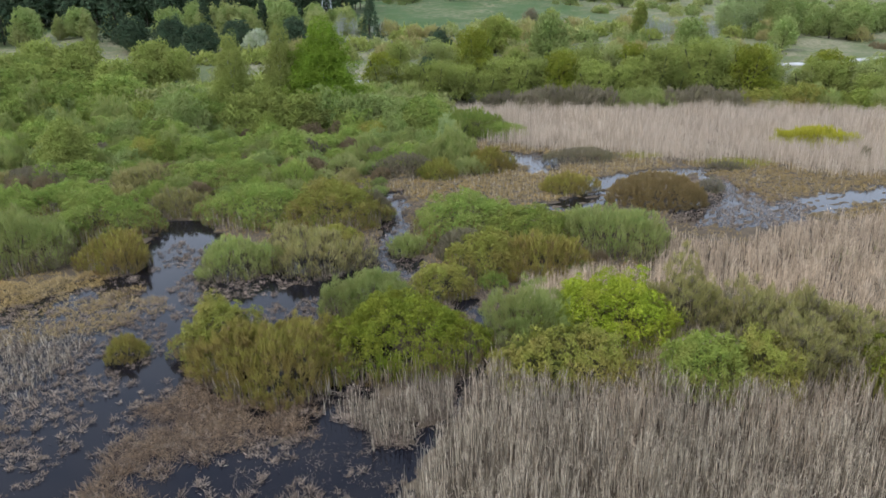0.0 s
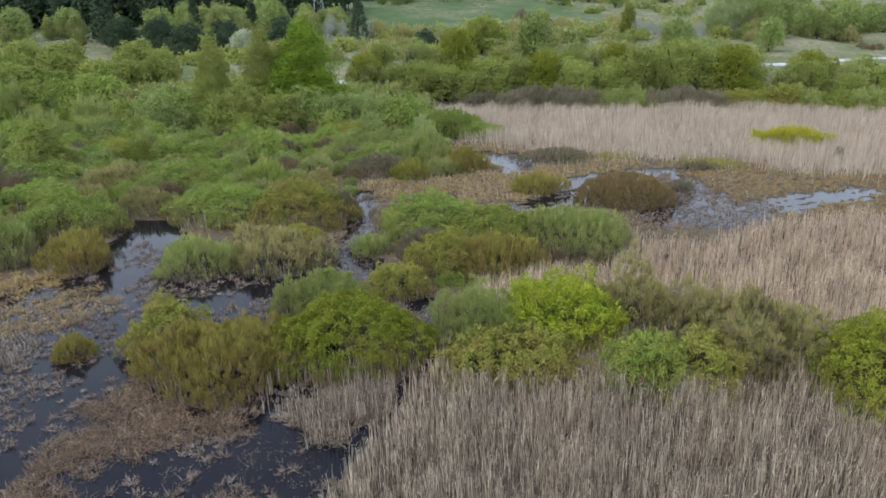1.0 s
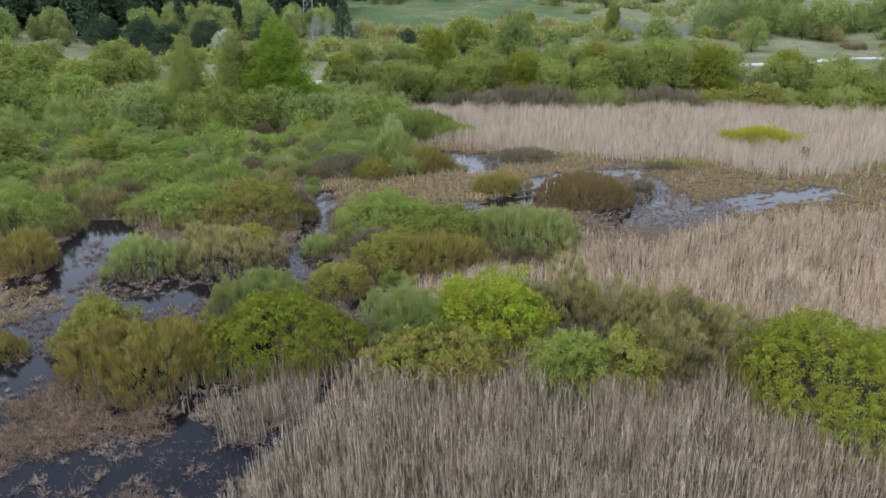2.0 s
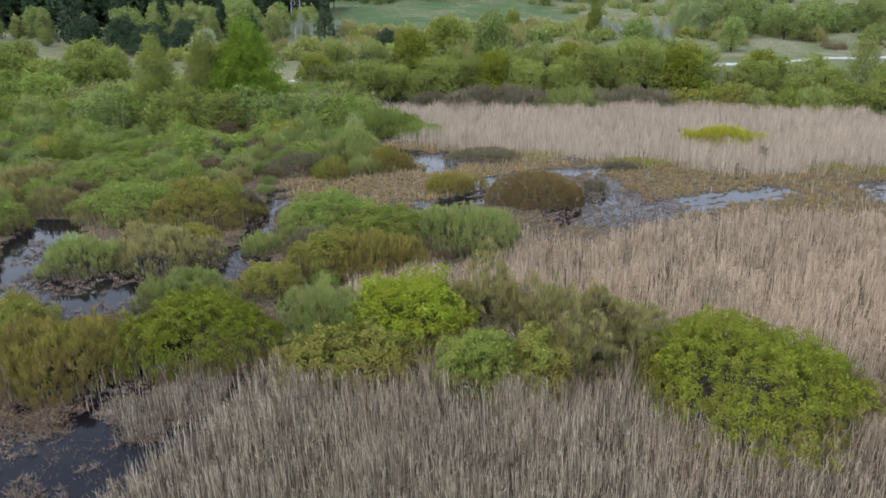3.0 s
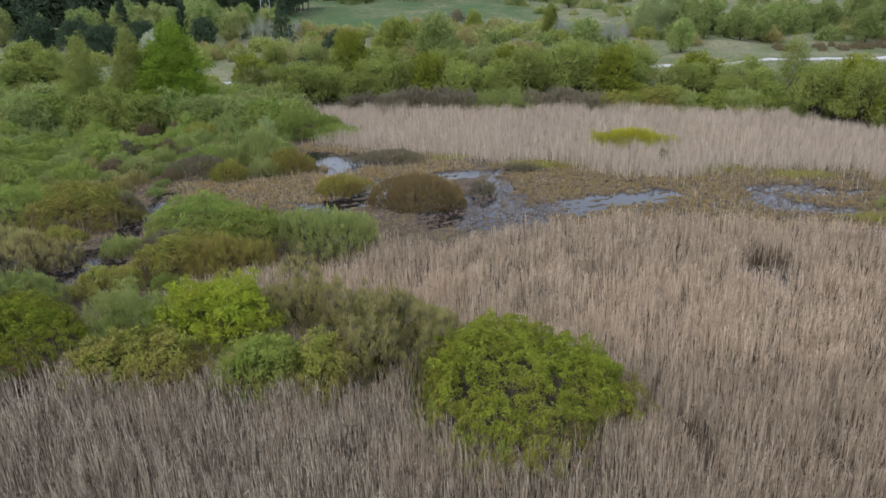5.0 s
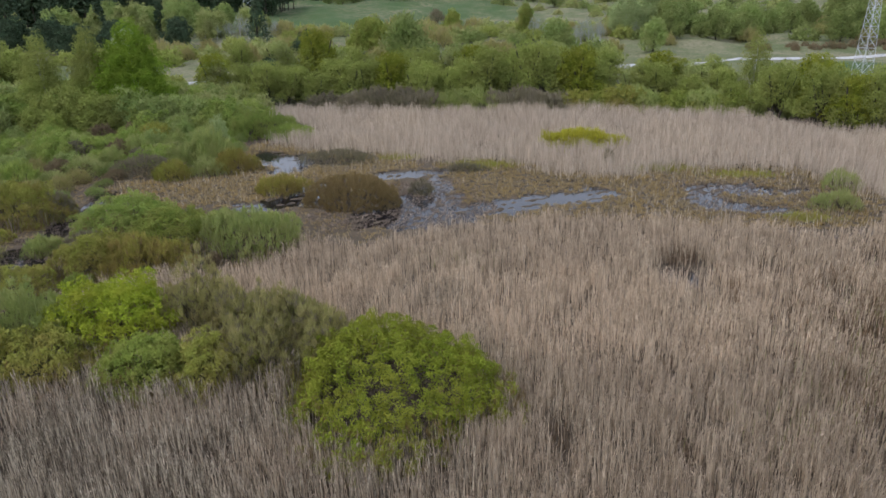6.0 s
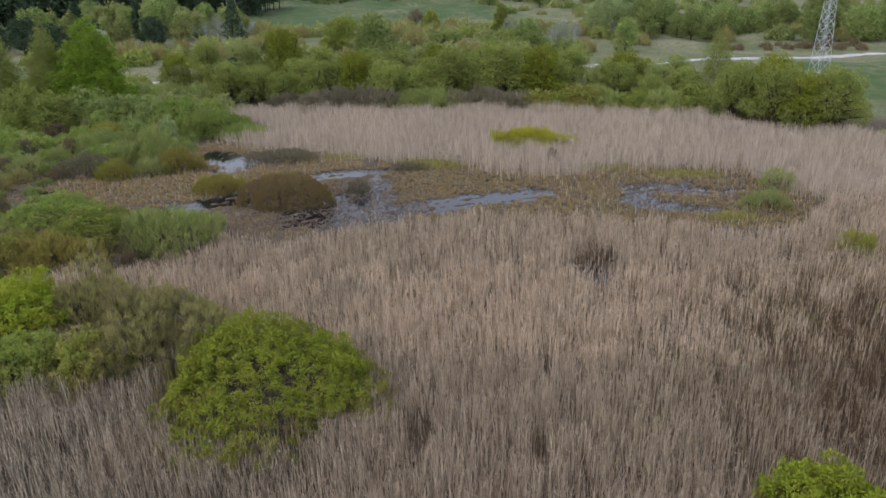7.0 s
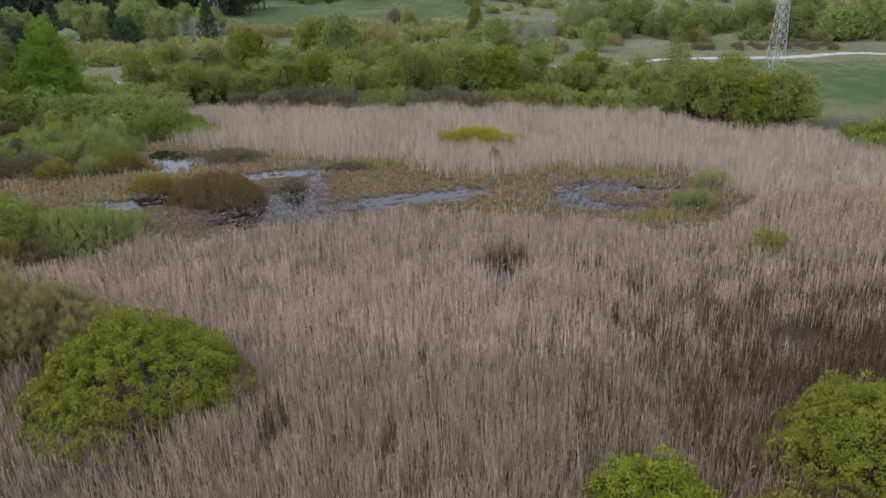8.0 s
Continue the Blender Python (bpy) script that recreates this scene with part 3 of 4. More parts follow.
BUSHES_POOLS = [
    ("B", 25.1, 79.6, 10.2, 9.4, 3.3), ("O", 15.2, 84.8, 6.2, 4.8, 1.7), ("D", -5.0, 93.8, 8.4, 7.0, 2.6), ("Y", -0.8, 91.6, 5.2, 4.0, 1.9), ("U", 3.4, 93.4, 4.4, 3.6, 1.6),
    ("O", 6.5, 95.6, 6.2, 5.0, 2.5), ("D", 20.2, 101.0, 9.5, 6.4, 1.8), ("L", 4.0, 120.0, 12.0, 9.0, 3.4), ("L", 9.6, 117.4, 9.0, 5.4, 1.9),
    ("P", 0.3, 109.4, 2.8, 2.6, 5.0), ("D", 32.8, 84.2, 2.9, 2.7, 1.6), ("D", 38.5, 95.5, 5.5, 3.0, 1.1), ("D", 58.7, 97.0, 1.8, 1.6, 2.6),
]
ALL_BUSHES = BUSHES_FRONT + BUSHES_EAST + BUSHES_MIDDLE + BUSHES_WEST + BUSHES_POOLS

seed = 100
for row in BUSHES_FRONT + BUSHES_EAST:
    seed += 1
    if row[0] == "F":
        bush(*row, seed, clump=0.64, leaf=0.125, cover=1.45, stems=90, rough=0.07, detail=True, style="tuft")
    elif row[0] == "G":
        bush(*row, seed, clump=0.7, leaf=0.15, cover=1.35, stems=80, rough=0.12, detail=True, style="tuft")
    else:
        bush(*row, seed, clump=0.55, leaf=0.15, cover=1.5, stems=70, rough=0.12, detail=True, style="tuft" if row[0] in "LMY" else "shoot")
for row in BUSHES_MIDDLE + BUSHES_WEST:
    seed += 1
    leafed = row[0] in "LMY"
    bush(*row, seed, clump=0.62 if leafed else 0.6, leaf=0.155 if leafed else 0.22, cover=1.25, stems=50, rough=0.12, detail=True, style="tuft" if leafed else "shoot")
for row in BUSHES_POOLS:
    seed += 1
    thin = row[0] == "D"
    bush(*row, seed, clump=0.5, leaf=0.16 if row[0] == "B" else 0.2 if thin else 0.24, cover=0.8 if thin else 2.2 if row[0] == "B" else 1.6, stems=40, rough=0.07)
bush("O", -22.2, 43.5, 2.5, 2.5, 1.3, 300, clump=0.4, leaf=0.16, stems=30, label="small olive-brown willow tussock surrounded by marsh water")
bush("W", 56.5, 107.0, 13.0, 6.0, 2.6, 301, clump=0.5, leaf=0.24, stems=20, rough=0.12, label="low patch of yellow shoots rising out of dry reeds")
bush("Y", 81.6, 60.8, 3.6, 3.2, 2.1, 302, clump=0.45, leaf=0.24, cover=1.1, label="small yellow-green bush among the dry reeds")
bush("U", 80.4, 76.6, 5.0, 3.6, 1.5, 303, clump=0.5, leaf=0.24, cover=1.0, label="low pale green bush at the edge of the dry reeds")
bush("U", 85.4, 85.5, 5.2, 4.4, 1.8, 304, clump=0.5, leaf=0.24, cover=0.7, label="low light olive bush at the edge of the dry reeds")


def far_z(x, y):
    return float(ground_height(x, y)) - 0.1


def shrub_prototype(kind, seed, leaf=0.29):
    return bush(kind, 0, -80, 7.0, 6.5, 3.0, seed, clump=0.75 if leaf < 0.5 else 1.0, leaf=leaf, cover=1.25 if leaf < 0.5 else 1.0, stems=14, group="shrub thicket", rough=0.18, name="shrub", style="shoot" if kind in "SK" else "tuft",
                label=f"rounded {WORDS[kind]} shrub in the dense thicket")


def scatter(rng, poly, gap, count, avoid=()):
    """Random places in an outline, none nearer to another than gap."""
    pts = []
    xs, ys = [p[0] for p in poly], [p[1] for p in poly]
    for _ in range(count * 12):
        x, y = rng.uniform(min(xs), max(xs)), rng.uniform(min(ys), max(ys))
        if len(pts) >= count:
            break
        if not inside(poly, np.array([x]), np.array([y]))[0]:
            continue
        if all((x - a) ** 2 + (y - b) ** 2 > gap * gap for a, b in pts) and all((x - a) ** 2 + (y - b) ** 2 > r * r for a, b, r in avoid):
            pts.append((x, y))
    return pts


def copies(proto, places, rng, lo=0.75, hi=1.25, squash=(0.85, 1.15)):
    """Places copies; the prototype itself takes the first place."""
    for i, (x, y) in enumerate(places):
        s = rng.uniform(lo, hi)
        m = pose(x, y, far_z(x, y), 0, 0, rng.uniform(0, 360)) @ Matrix.Diagonal((s, s, s * rng.uniform(*squash), 1))
        if i == 0:
            proto.matrix_basis = m
        else:
            copy_thing(proto, m)


def joined(proto, places, name, label, category, lo=0.75, hi=1.25):
    """Many copies of a far plant as one mesh for each of its parts; the prototype goes."""
    for ob in list(proto.children):
        me = ob.data
        v = np.empty(len(me.vertices) * 3, np.float32)
        me.vertices.foreach_get("co", v)
        v = v.reshape(-1, 3)
        f = np.empty(len(me.loops), np.int32)
        me.loops.foreach_get("vertex_index", f)
        f = f.reshape(-1, 4)
        r = np.random.default_rng(len(places))
        shade = np.zeros(len(me.polygons), np.float32)
        if "tuft" in me.attributes:
            me.attributes["tuft"].data.foreach_get("value", shade)
        vs, fs = [], []
        for i, (x, y) in enumerate(places):
            a, s = r.uniform(0, 6.28), r.uniform(lo, hi)
            c, t = math.cos(a), math.sin(a)
            q = np.stack([c * v[:, 0] - t * v[:, 1], t * v[:, 0] + c * v[:, 1], v[:, 2]], 1) * s
            vs.append(q + np.array((x, y, far_z(x, y))))
            fs.append(f + i * len(v))
        whole = raw_mesh(name, np.concatenate(vs), np.concatenate(fs), me.materials[0])
        whole.attributes.new("tuft", "FLOAT", "FACE").data.foreach_set("value", np.tile(shade, len(places)))
        tagged(new(name + "_" + ob.name.split(".")[0], whole), label, category, kind="stuff")
        bpy.data.objects.remove(ob)
    bpy.data.objects.remove(proto)


def build_thicket():
    rng = np.random.default_rng(11)
    poly = [(-70, 80), (-56, 84), (-44, 92), (-22, 98), (-8, 97), (2, 101), (4, 113), (-2, 127), (0, 142), (-10, 150), (-50, 148), (-120, 150), (-140, 120)]
    places = scatter(rng, poly, 2.9, 520)
    kinds = "LTLSMDTLLSTULYTLRS"
    sets = {}
    for i, p in enumerate(places):
        sets.setdefault(int(rng.integers(len(kinds))), []).append(p)
    for i, pts in sorted(sets.items()):
        proto = shrub_prototype(kinds[i], 400 + i)
        for n, (x, y) in enumerate(p for p in pts if p[1] < 131):
            k = rng.uniform(0.55, 1.0)
            m = pose(x, y, far_z(x, y), 0, 0, rng.uniform(0, 360)) @ Matrix.Diagonal((k, k, k * rng.uniform(0.65, 1.05) * (1 + 0.45 * float(smooth(98, 126, y))), 1))
            if n:
                copy_thing(proto, m)
            else:
                proto.matrix_basis = m
    tall = scatter(rng, [(-48, 124.5), (-4, 124.5), (-4, 130), (-48, 130)], 3.2, 16)
    for i, k in enumerate("LVT"):
        copies(shrub_prototype(k, 440 + i), tall[i::3], rng, 0.95, 1.25, (1.0, 1.2))
    far = [p for p in places if p[1] >= 131]
    for i, k in enumerate("LTSU"):
        joined(shrub_prototype(k, 430 + i, 0.48), far[i::4], "thicket", f"{WORDS[k]} shrubs at the far edge of the thicket", "thicket", 0.75, 1.15)


build_thicket()


def build_low_shrubs():
    """Small bushes that close the gaps between the large ones."""
    rng = np.random.default_rng(12)
    west = [(-60, 66), (-46, 79), (-33, 81.5), (-26, 83), (-16, 82), (-8, 80), (-8, 97), (-22, 98), (-44, 92), (-60, 90)]
    front = [(4.5, 41), (25, 39.5), (27, 47), (16, 51), (5, 49)]
    middle = [(-3, 54), (11, 55), (20, 62), (19, 70), (2, 75), (-3.5, 69)]
    spots = [(p, 0.5, 0.8) for p in scatter(rng, west, 3.0, 70)] + [(p, 0.32, 0.5) for p in scatter(rng, front, 2.4, 22)] + [(p, 0.3, 0.5) for p in scatter(rng, middle, 2.6, 20)]
    kinds = "LTKSUR"
    protos = [bush(k, 0, -80, 7.0, 6.5, 4.0, 700 + i, clump=0.8, leaf=0.42, cover=1.2, stems=24, group="low shrubs", name="low_shrub", label=f"low {WORDS[k]} shrub filling a gap between willows") for i, k in enumerate(kinds)]
    used = set()
    for (x, y), lo, hi in spots:
        i = int(rng.integers(len(protos)))
        k = rng.uniform(lo, hi)
        m = pose(x, y, far_z(x, y), 0, 0, rng.uniform(0, 360)) @ Matrix.Diagonal((k, k, k * rng.uniform(0.7, 1.1), 1))
        if i in used:
            copy_thing(protos[i], m)
        else:
            protos[i].matrix_basis = m
            used.add(i)


build_low_shrubs()


def tree(name, kind, x, y, w, h, seed, bark=BARK, trunk=0.3, base=0.25, leaf=0.36, clump=0.8, cover=1.2, shape="round", label="", group="", fill=1.0, limbs=9, style="tuft", many=1):
    """A tapered trunk with limbs, and a crown of leaf clumps with an uneven outline and gaps."""
    rng = np.random.default_rng(seed)
    root = thing(name, x, y, far_z(x, y), label or f"{WORDS[kind]} {name.replace('_', ' ')} on the rising land", "tree", group)
    ch = h * (1 - base)
    ps, ns = [], []
    if shape == "cone":
        n = int(fill * 34 * w * h / 10 / clump)
        u = rng.uniform(0, 1, n) ** 0.8
        a = rng.uniform(0, 6.28, n)
        r = (w / 2) * (1 - u) * rng.uniform(0.55, 1.05, n) * (0.85 + 0.25 * np.sin(u * 38)) + 0.1
        ps.append(np.stack([np.cos(a) * r, np.sin(a) * r, h * base + ch * u], 1))
        ns.append(unit(np.stack([np.cos(a), np.sin(a), np.full(n, 0.1)], 1)))
    else:
        lobes = 17 if shape == "round" else 8
        for i in range(lobes):
            u = (i + 0.5) / lobes
            a = i * 2.4 + rng.uniform(-0.4, 0.4)
            if shape == "oval":
                c = np.array((math.cos(a) * w * 0.13 * (1 - u), math.sin(a) * w * 0.13 * (1 - u), h * base + ch * (0.14 + 0.74 * u)))
                sw, sh = w * 0.92 * (1 - 0.72 * u * u) * rng.uniform(0.88, 1.06), ch * 0.36
            else:
                r = w * rng.uniform(0.2, 0.42) * (1.1 - 0.75 * u)
                c = np.array((math.cos(a) * r, math.sin(a) * r, h * base + ch * (0.16 + 0.68 * u)))
                sw, sh = w * rng.uniform(0.22, 0.42), ch * rng.uniform(0.2, 0.36)
            p, m = dome(sw, sw, sh / 2, clump / math.sqrt(fill), rng, seed + i, 0.2, 2.0, whole=True)
            ps.append(p + c)
            ns.append(m)
    p, m = np.concatenate(ps), np.concatenate(ns)
    part("crown", clothe("crown", p, m, clump, leaf, cover, LEAF[kind], rng, kind in "DBRE", style), root)
    lean = rng.normal(size=2) * 0.03 * h
    top = h * (0.95 if shape == "cone" else 0.8)
    lines = []
    for i in range(many):
        a, r = i * 2.1 + seed, 0.0 if many == 1 else 0.26 * w
        dx, dy = lean[0] + math.cos(a) * r, lean[1] + math.sin(a) * r
        k = 1.0 if many == 1 else 0.75
        lines.append([(dx * 0.1, dy * 0.1, -0.3, trunk * k), (dx * 0.45, dy * 0.45, top * 0.4, trunk * 0.75 * k), (dx, dy, top, trunk * 0.2)])
    for i in range(limbs):
        t = p[rng.integers(len(p))] * 0.9
        z0 = h * base * 0.5 + (t[2] - h * base * 0.5) * rng.uniform(0.2, 0.6)
        b = np.array((lean[0] * z0 / top, lean[1] * z0 / top, max(z0, h * 0.08)))
        mid = (b + t) / 2 + np.array((0, 0, 0.05 * h))
        lines.append([(*b, trunk * 0.45), (*mid, trunk * 0.3), (*t, trunk * 0.1)])
    part("trunk", tube_mesh("trunk", lines, bark, 6), root, "pale birch trunk and limbs" if bark is BIRCH else "dark trunk and limbs")
    return root


# trees that stand out
tree("birch_tree", "I", -22.3, 134.5, 12.5, 17.2, 501, BIRCH, shape="oval", base=0.0, leaf=0.25, clump=0.8, cover=0.8, label="tall bright green birch with a dense broad crown")
tree("birch_tree", "V", -29.6, 133, 7.8, 16.4, 502, BIRCH, shape="oval", base=0.0, leaf=0.2, clump=0.6, cover=0.7, label="slender yellow-green birch with drooping twigs")
tree("birch_tree", "V", -39.0, 133.5, 7.6, 15.4, 503, BIRCH, shape="oval", base=0.0, leaf=0.2, clump=0.6, cover=0.6, label="thin yellow-green birch with a white trunk")
tree("willow_tree", "V", -25, 123, 7.5, 6.5, 514, base=0.05, leaf=0.32, label="small yellow-green willow before the birches")
tree("willow_tree", "V", -52, 96, 6.5, 7.2, 510, shape="oval", base=0.03, leaf=0.26, cover=0.9, label="light olive-green willow tree above the thicket")
tree("blossom_tree", "H", -50, 198, 8, 7, 504, leaf=0.4, base=0.1, label="small fruit tree in full white blossom")
tree("spruce_tree", "C", -22.9, 233, 9.5, 13, 505, shape="cone", base=0.04, leaf=0.7, label="dark green spruce on the meadow")
tree("willow_tree", "M", 14.7, 209, 14, 10, 506, base=0.05, leaf=0.5, clump=0.9, label="large round green willow on the meadow")
tree("pine_tree", "C", -1.1, 198.5, 8, 7.2, 507, base=0.08, clump=0.9, label="low dark green pine on the meadow")
tree("birch_tree", "V", 98.5, 146, 6.5, 14.5, 508, BIRCH, shape="oval", base=0.1, leaf=0.24, cover=0.3, trunk=0.22, label="sparse slender birch just coming into leaf")
tree("poplar_tree", "M", 61.4, 232, 4.5, 10.5, 509, shape="oval", base=0.05, label="slim columnar green poplar")
tree("poplar_tree", "P", 97, 250, 11, 14, 515, BIRCH, shape="oval", base=0.08, leaf=0.45, cover=0.8, label="tall pale grey-green poplar behind the road")
tree("poplar_tree", "P", 107, 255, 12, 15, 516, BIRCH, shape="oval", base=0.08, leaf=0.45, cover=0.8, label="tall pale grey-green poplar behind the road")
tree("poplar_tree", "M", 39, 268, 6.5, 9, 511, shape="oval", base=0.05, label="small slim green poplar on the far meadow")
tree("bare_tree", "D", 33, 281, 8, 7.5, 512, base=0.2, leaf=0.5, cover=0.35, label="small bare dark tree on the far meadow")
tree("juniper_tree", "C", -3.3, 162, 4.6, 6.4, 513, base=0.05, leaf=0.4, clump=0.7, label="small dark green juniper behind the willows")
for i, (x, y, w, h) in enumerate([(-67.9, 205, 12, 9), (-60, 214, 10, 9), (-56, 200, 8, 6), (-78, 212, 11, 10), (-92, 218, 12, 10), (-45, 224, 9, 9)]):
    tree("pine_tree", "C", x, y, w, h, 520 + i, base=0.08, label="dark green broad pine behind the meadow", group="pines")


def build_tree_line():
    """Willow trees along the back of the reed bed, and grey shrubs before them."""
    rng = np.random.default_rng(21)
    protos = [tree("willow_tree", k, 0, -90, 9, 8.5, 540 + i, base=0.1, leaf=0.25, clump=0.75, cover=0.62, limbs=24, many=4, trunk=0.42, label=f"{WORDS[k]} willow tree in the row behind the reeds", group="willow row")
              for i, k in enumerate("VUVVF")]
    sets = [[] for _ in protos]
    n = 0
    for x in np.arange(-16, 97, 4.1):
        for row in range(2):
            y = 152.5 + 11 * row + rng.normal() * 2.2 - 8 * smooth(70, 96, x)
            if row and rng.random() < 0.12:
                continue
            sets[n % 4 if n % 9 else 4].append((x + rng.normal() * 1.6, y))
            n += 1
    for x, y in [(98, 133), (102, 123.5), (105, 120.5), (109, 119.5), (111.5, 122), (104, 129), (109, 127), (100, 139), (106, 137)]:
        sets[3 if n % 3 else 4].append((x, y))
        n += 1
    for pr, pts in zip(protos, sets):
        copies(pr, [q for q in pts if q[0] < 97], rng, 0.85, 1.35, (0.85, 1.15))
        for q in pts:
            if q[0] >= 97:
                k = rng.uniform(1.1, 1.35)
                copy_thing(pr, pose(*q, far_z(*q), 0, 0, rng.uniform(0, 360)) @ Matrix.Diagonal((k, k, k, 1)))
    front = {"D": [], "S": [], "Y": [], "M": []}
    for x in np.arange(12, 98, 4.2):
        k = "D" if x < 62 else "SYM"[int(rng.integers(3))]
        if 34 < x < 44:
            k = "S"
        front[k].append((x + rng.normal(), 144 + rng.normal() * 1.2 - 9 * smooth(74, 98, x)))
    for x, y in [(118, 104.5), (121, 101.5), (124, 106), (128, 103), (121, 109), (126, 110), (131, 106), (117.5, 109), (134, 101), (138, 99)]:
        front["D" if rng.random() < 0.6 else "M"].append((x, y))
    for i, (k, pts) in enumerate(front.items()):
        copies(shrub_prototype(k, 560 + i), pts, rng, 0.95, 1.3)


build_tree_line()


def build_far_land():
    """Loose trees and shrubs over the meadows, and the woods behind."""
    rng = np.random.default_rng(31)
    protos = {
        "a": tree("willow_tree", "T", 0, -90, 10, 9, 600, base=0.06, leaf=0.55, clump=1.2, cover=0.9, label="green tree on the distant meadow", group="meadow trees"),
        "b": tree("willow_tree", "V", 0, -90, 11, 8, 601, base=0.05, leaf=0.42, clump=1.0, cover=0.9, label="light green spreading tree on the distant meadow", group="meadow trees"),
        "c": tree("birch_tree", "U", 0, -90, 5.5, 9, 602, BIRCH, shape="oval", base=0.08, leaf=0.55, clump=1.0, label="soft olive-green birch on the distant meadow", group="meadow trees"),
        "d": tree("poplar_tree", "E", 0, -90, 8, 12, 603, BIRCH, shape="oval", base=0.2, leaf=0.45, clump=1.1, cover=0.2, fill=0.5, trunk=0.34, label="bare pale grey poplar", group="bare trees"),
        "e": tree("spruce_tree", "C", 0, -90, 7, 15, 604, shape="cone", base=0.05, leaf=1.0, clump=1.2, cover=0.8, label="dark conifer at the edge of the woods", group="woods"),
        "f": tree("pine_tree", "C", 0, -90, 8, 15, 605, base=0.35, leaf=1.5, clump=1.9, cover=0.8, label="dark pine at the edge of the woods", group="woods"),
    }
    shrubs = {k: shrub_prototype(k, 610 + i, 0.85) for i, k in enumerate("TUVKRN")}
    put = {k: [] for k in list(protos) + list(shrubs)}
    # left: willows and birches before the woods
    put["b"] += scatter(rng, [(-118, 141), (-58, 143), (-55, 158), (-118, 160)], 6, 18)
    protos["g"] = tree("willow_tree", "L", 0, -90, 9, 6.5, 606, base=0.04, leaf=0.34, clump=0.9, label="soft green spreading willow above the thicket", group="meadow trees")
    put["g"] = scatter(rng, [(-125, 126), (-72, 124), (-57, 146), (-120, 152)], 6.0, 26)
    put["a"] += scatter(rng, [(-170, 150), (-122, 150), (-130, 200), (-190, 210)], 8, 20)
    put["c"] += scatter(rng, [(-170, 215), (-54, 232), (-50, 262), (-190, 262)], 6, 36)
    put["a"] += scatter(rng, [(-170, 215), (-54, 235), (-50, 262), (-190, 262)], 8, 12)
    put["e"] += scatter(rng, [(-170, 225), (-60, 240), (-60, 262), (-190, 262)], 12, 10)
    put["f"] += scatter(rng, [(-260, 290), (-100, 300), (-96, 345), (-280, 345)], 5, 170) + scatter(rng, [(-150, 346), (-46, 346), (-44, 400), (-160, 400)], 4.4, 190)
    put["e"] += scatter(rng, [(-250, 290), (-100, 300), (-96, 340), (-270, 340)], 8, 40) + scatter(rng, [(-96, 342), (-44, 342), (-44, 352), (-96, 352)], 7, 9)
    put["c"] += scatter(rng, [(-74, 226), (-26, 236), (-30, 300), (-96, 300)], 6, 30)
    put["a"] += scatter(rng, [(-96, 262), (-34, 262), (-40, 310), (-110, 310)], 8, 14)
    put["d"] += scatter(rng, [(-40, 236), (-20, 240), (-22, 262), (-40, 258)], 4, 7)
    # middle: low scrub with openings
    for k in "KVU":
        put[k] += scatter(rng, [(-18, 236), (40, 244), (120, 262), (120, 286), (30, 268), (-20, 252)], 6, 26)
        put[k] += scatter(rng, [(-60, 180), (-12, 186), (-8, 206), (-20, 226), (-60, 190)], 7, 7)
    put["V"] += scatter(rng, [(-68, 142.5), (-20, 152), (-20, 157), (-68, 146.5)], 3.2, 14)
    for k in "TUVK":
        put[k] += scatter(rng, [(-15, 180), (60, 188), (95, 215), (95, 250), (20, 262), (-10, 215)], 8, 15)
    put["a"] += scatter(rng, [(0, 178), (95, 190), (95, 205), (20, 200)], 11, 3)
    put["d"] += scatter(rng, [(62, 225), (84, 225), (88, 244), (64, 244)], 3.2, 22)
    put["d"] += scatter(rng, [(92, 245), (118, 245), (122, 268), (96, 268)], 5, 12)
    # right: scrub behind the road
    protos["h"] = tree("willow_tree", "N", 0, -90, 10, 9, 607, base=0.06, leaf=0.55, clump=1.2, cover=0.9, label="deep green tree in the scrub behind the road", group="meadow trees")
    put["h"] = scatter(rng, [(95, 226), (270, 226), (330, 290), (110, 290)], 9, 44)
    put["a"] += scatter(rng, [(95, 226), (270, 226), (330, 290), (110, 290)], 9, 34)
    for k in "NK":
        put[k] += scatter(rng, [(95, 215), (260, 220), (320, 290), (110, 290)], 6, 50)
    put["R"] += scatter(rng, [(124, 209), (165, 211), (165, 217), (124, 215)], 3.4, 14)
    # the far skyline
    for k in "TU":
        put[k] += scatter(rng, [(70, 330), (420, 330), (560, 460), (60, 440)], 12, 60)
    put["a"] += scatter(rng, [(-60, 400), (420, 380), (560, 520), (-160, 520)], 14, 70)
    put["e"] += scatter(rng, [(-60, 430), (200, 470), (260, 540), (-160, 540)], 12, 50)
    for k, pts in put.items():
        if k in shrubs:
            joined(shrubs[k], pts, "meadow_scrub", f"{WORDS[k]} low scrub spread over the distant meadows", "scrub", *((0.35, 0.6) if k == "R" else (0.6, 1.1)))
        elif k in "ef":
            joined(protos[k], pts, "woods", "dark conifer woods along the far edge of the meadows", "woods")
        else:
            copies(protos[k], pts, rng, *((0.55, 0.85) if k == "d" else (0.6, 1.05) if k == "c" else (0.75, 1.2)))


build_far_land()


# ---- pylons ----
def strut(bm, p, q, r):
    p, q = Vector(p), Vector(q)
    d = q - p
    m = Matrix.Translation((p + q) / 2) @ d.to_track_quat("Z", "Y").to_matrix().to_4x4() @ Matrix.Diagonal((r, r, d.length, 1))
    bmesh.ops.create_cube(bm, size=1, matrix=m)


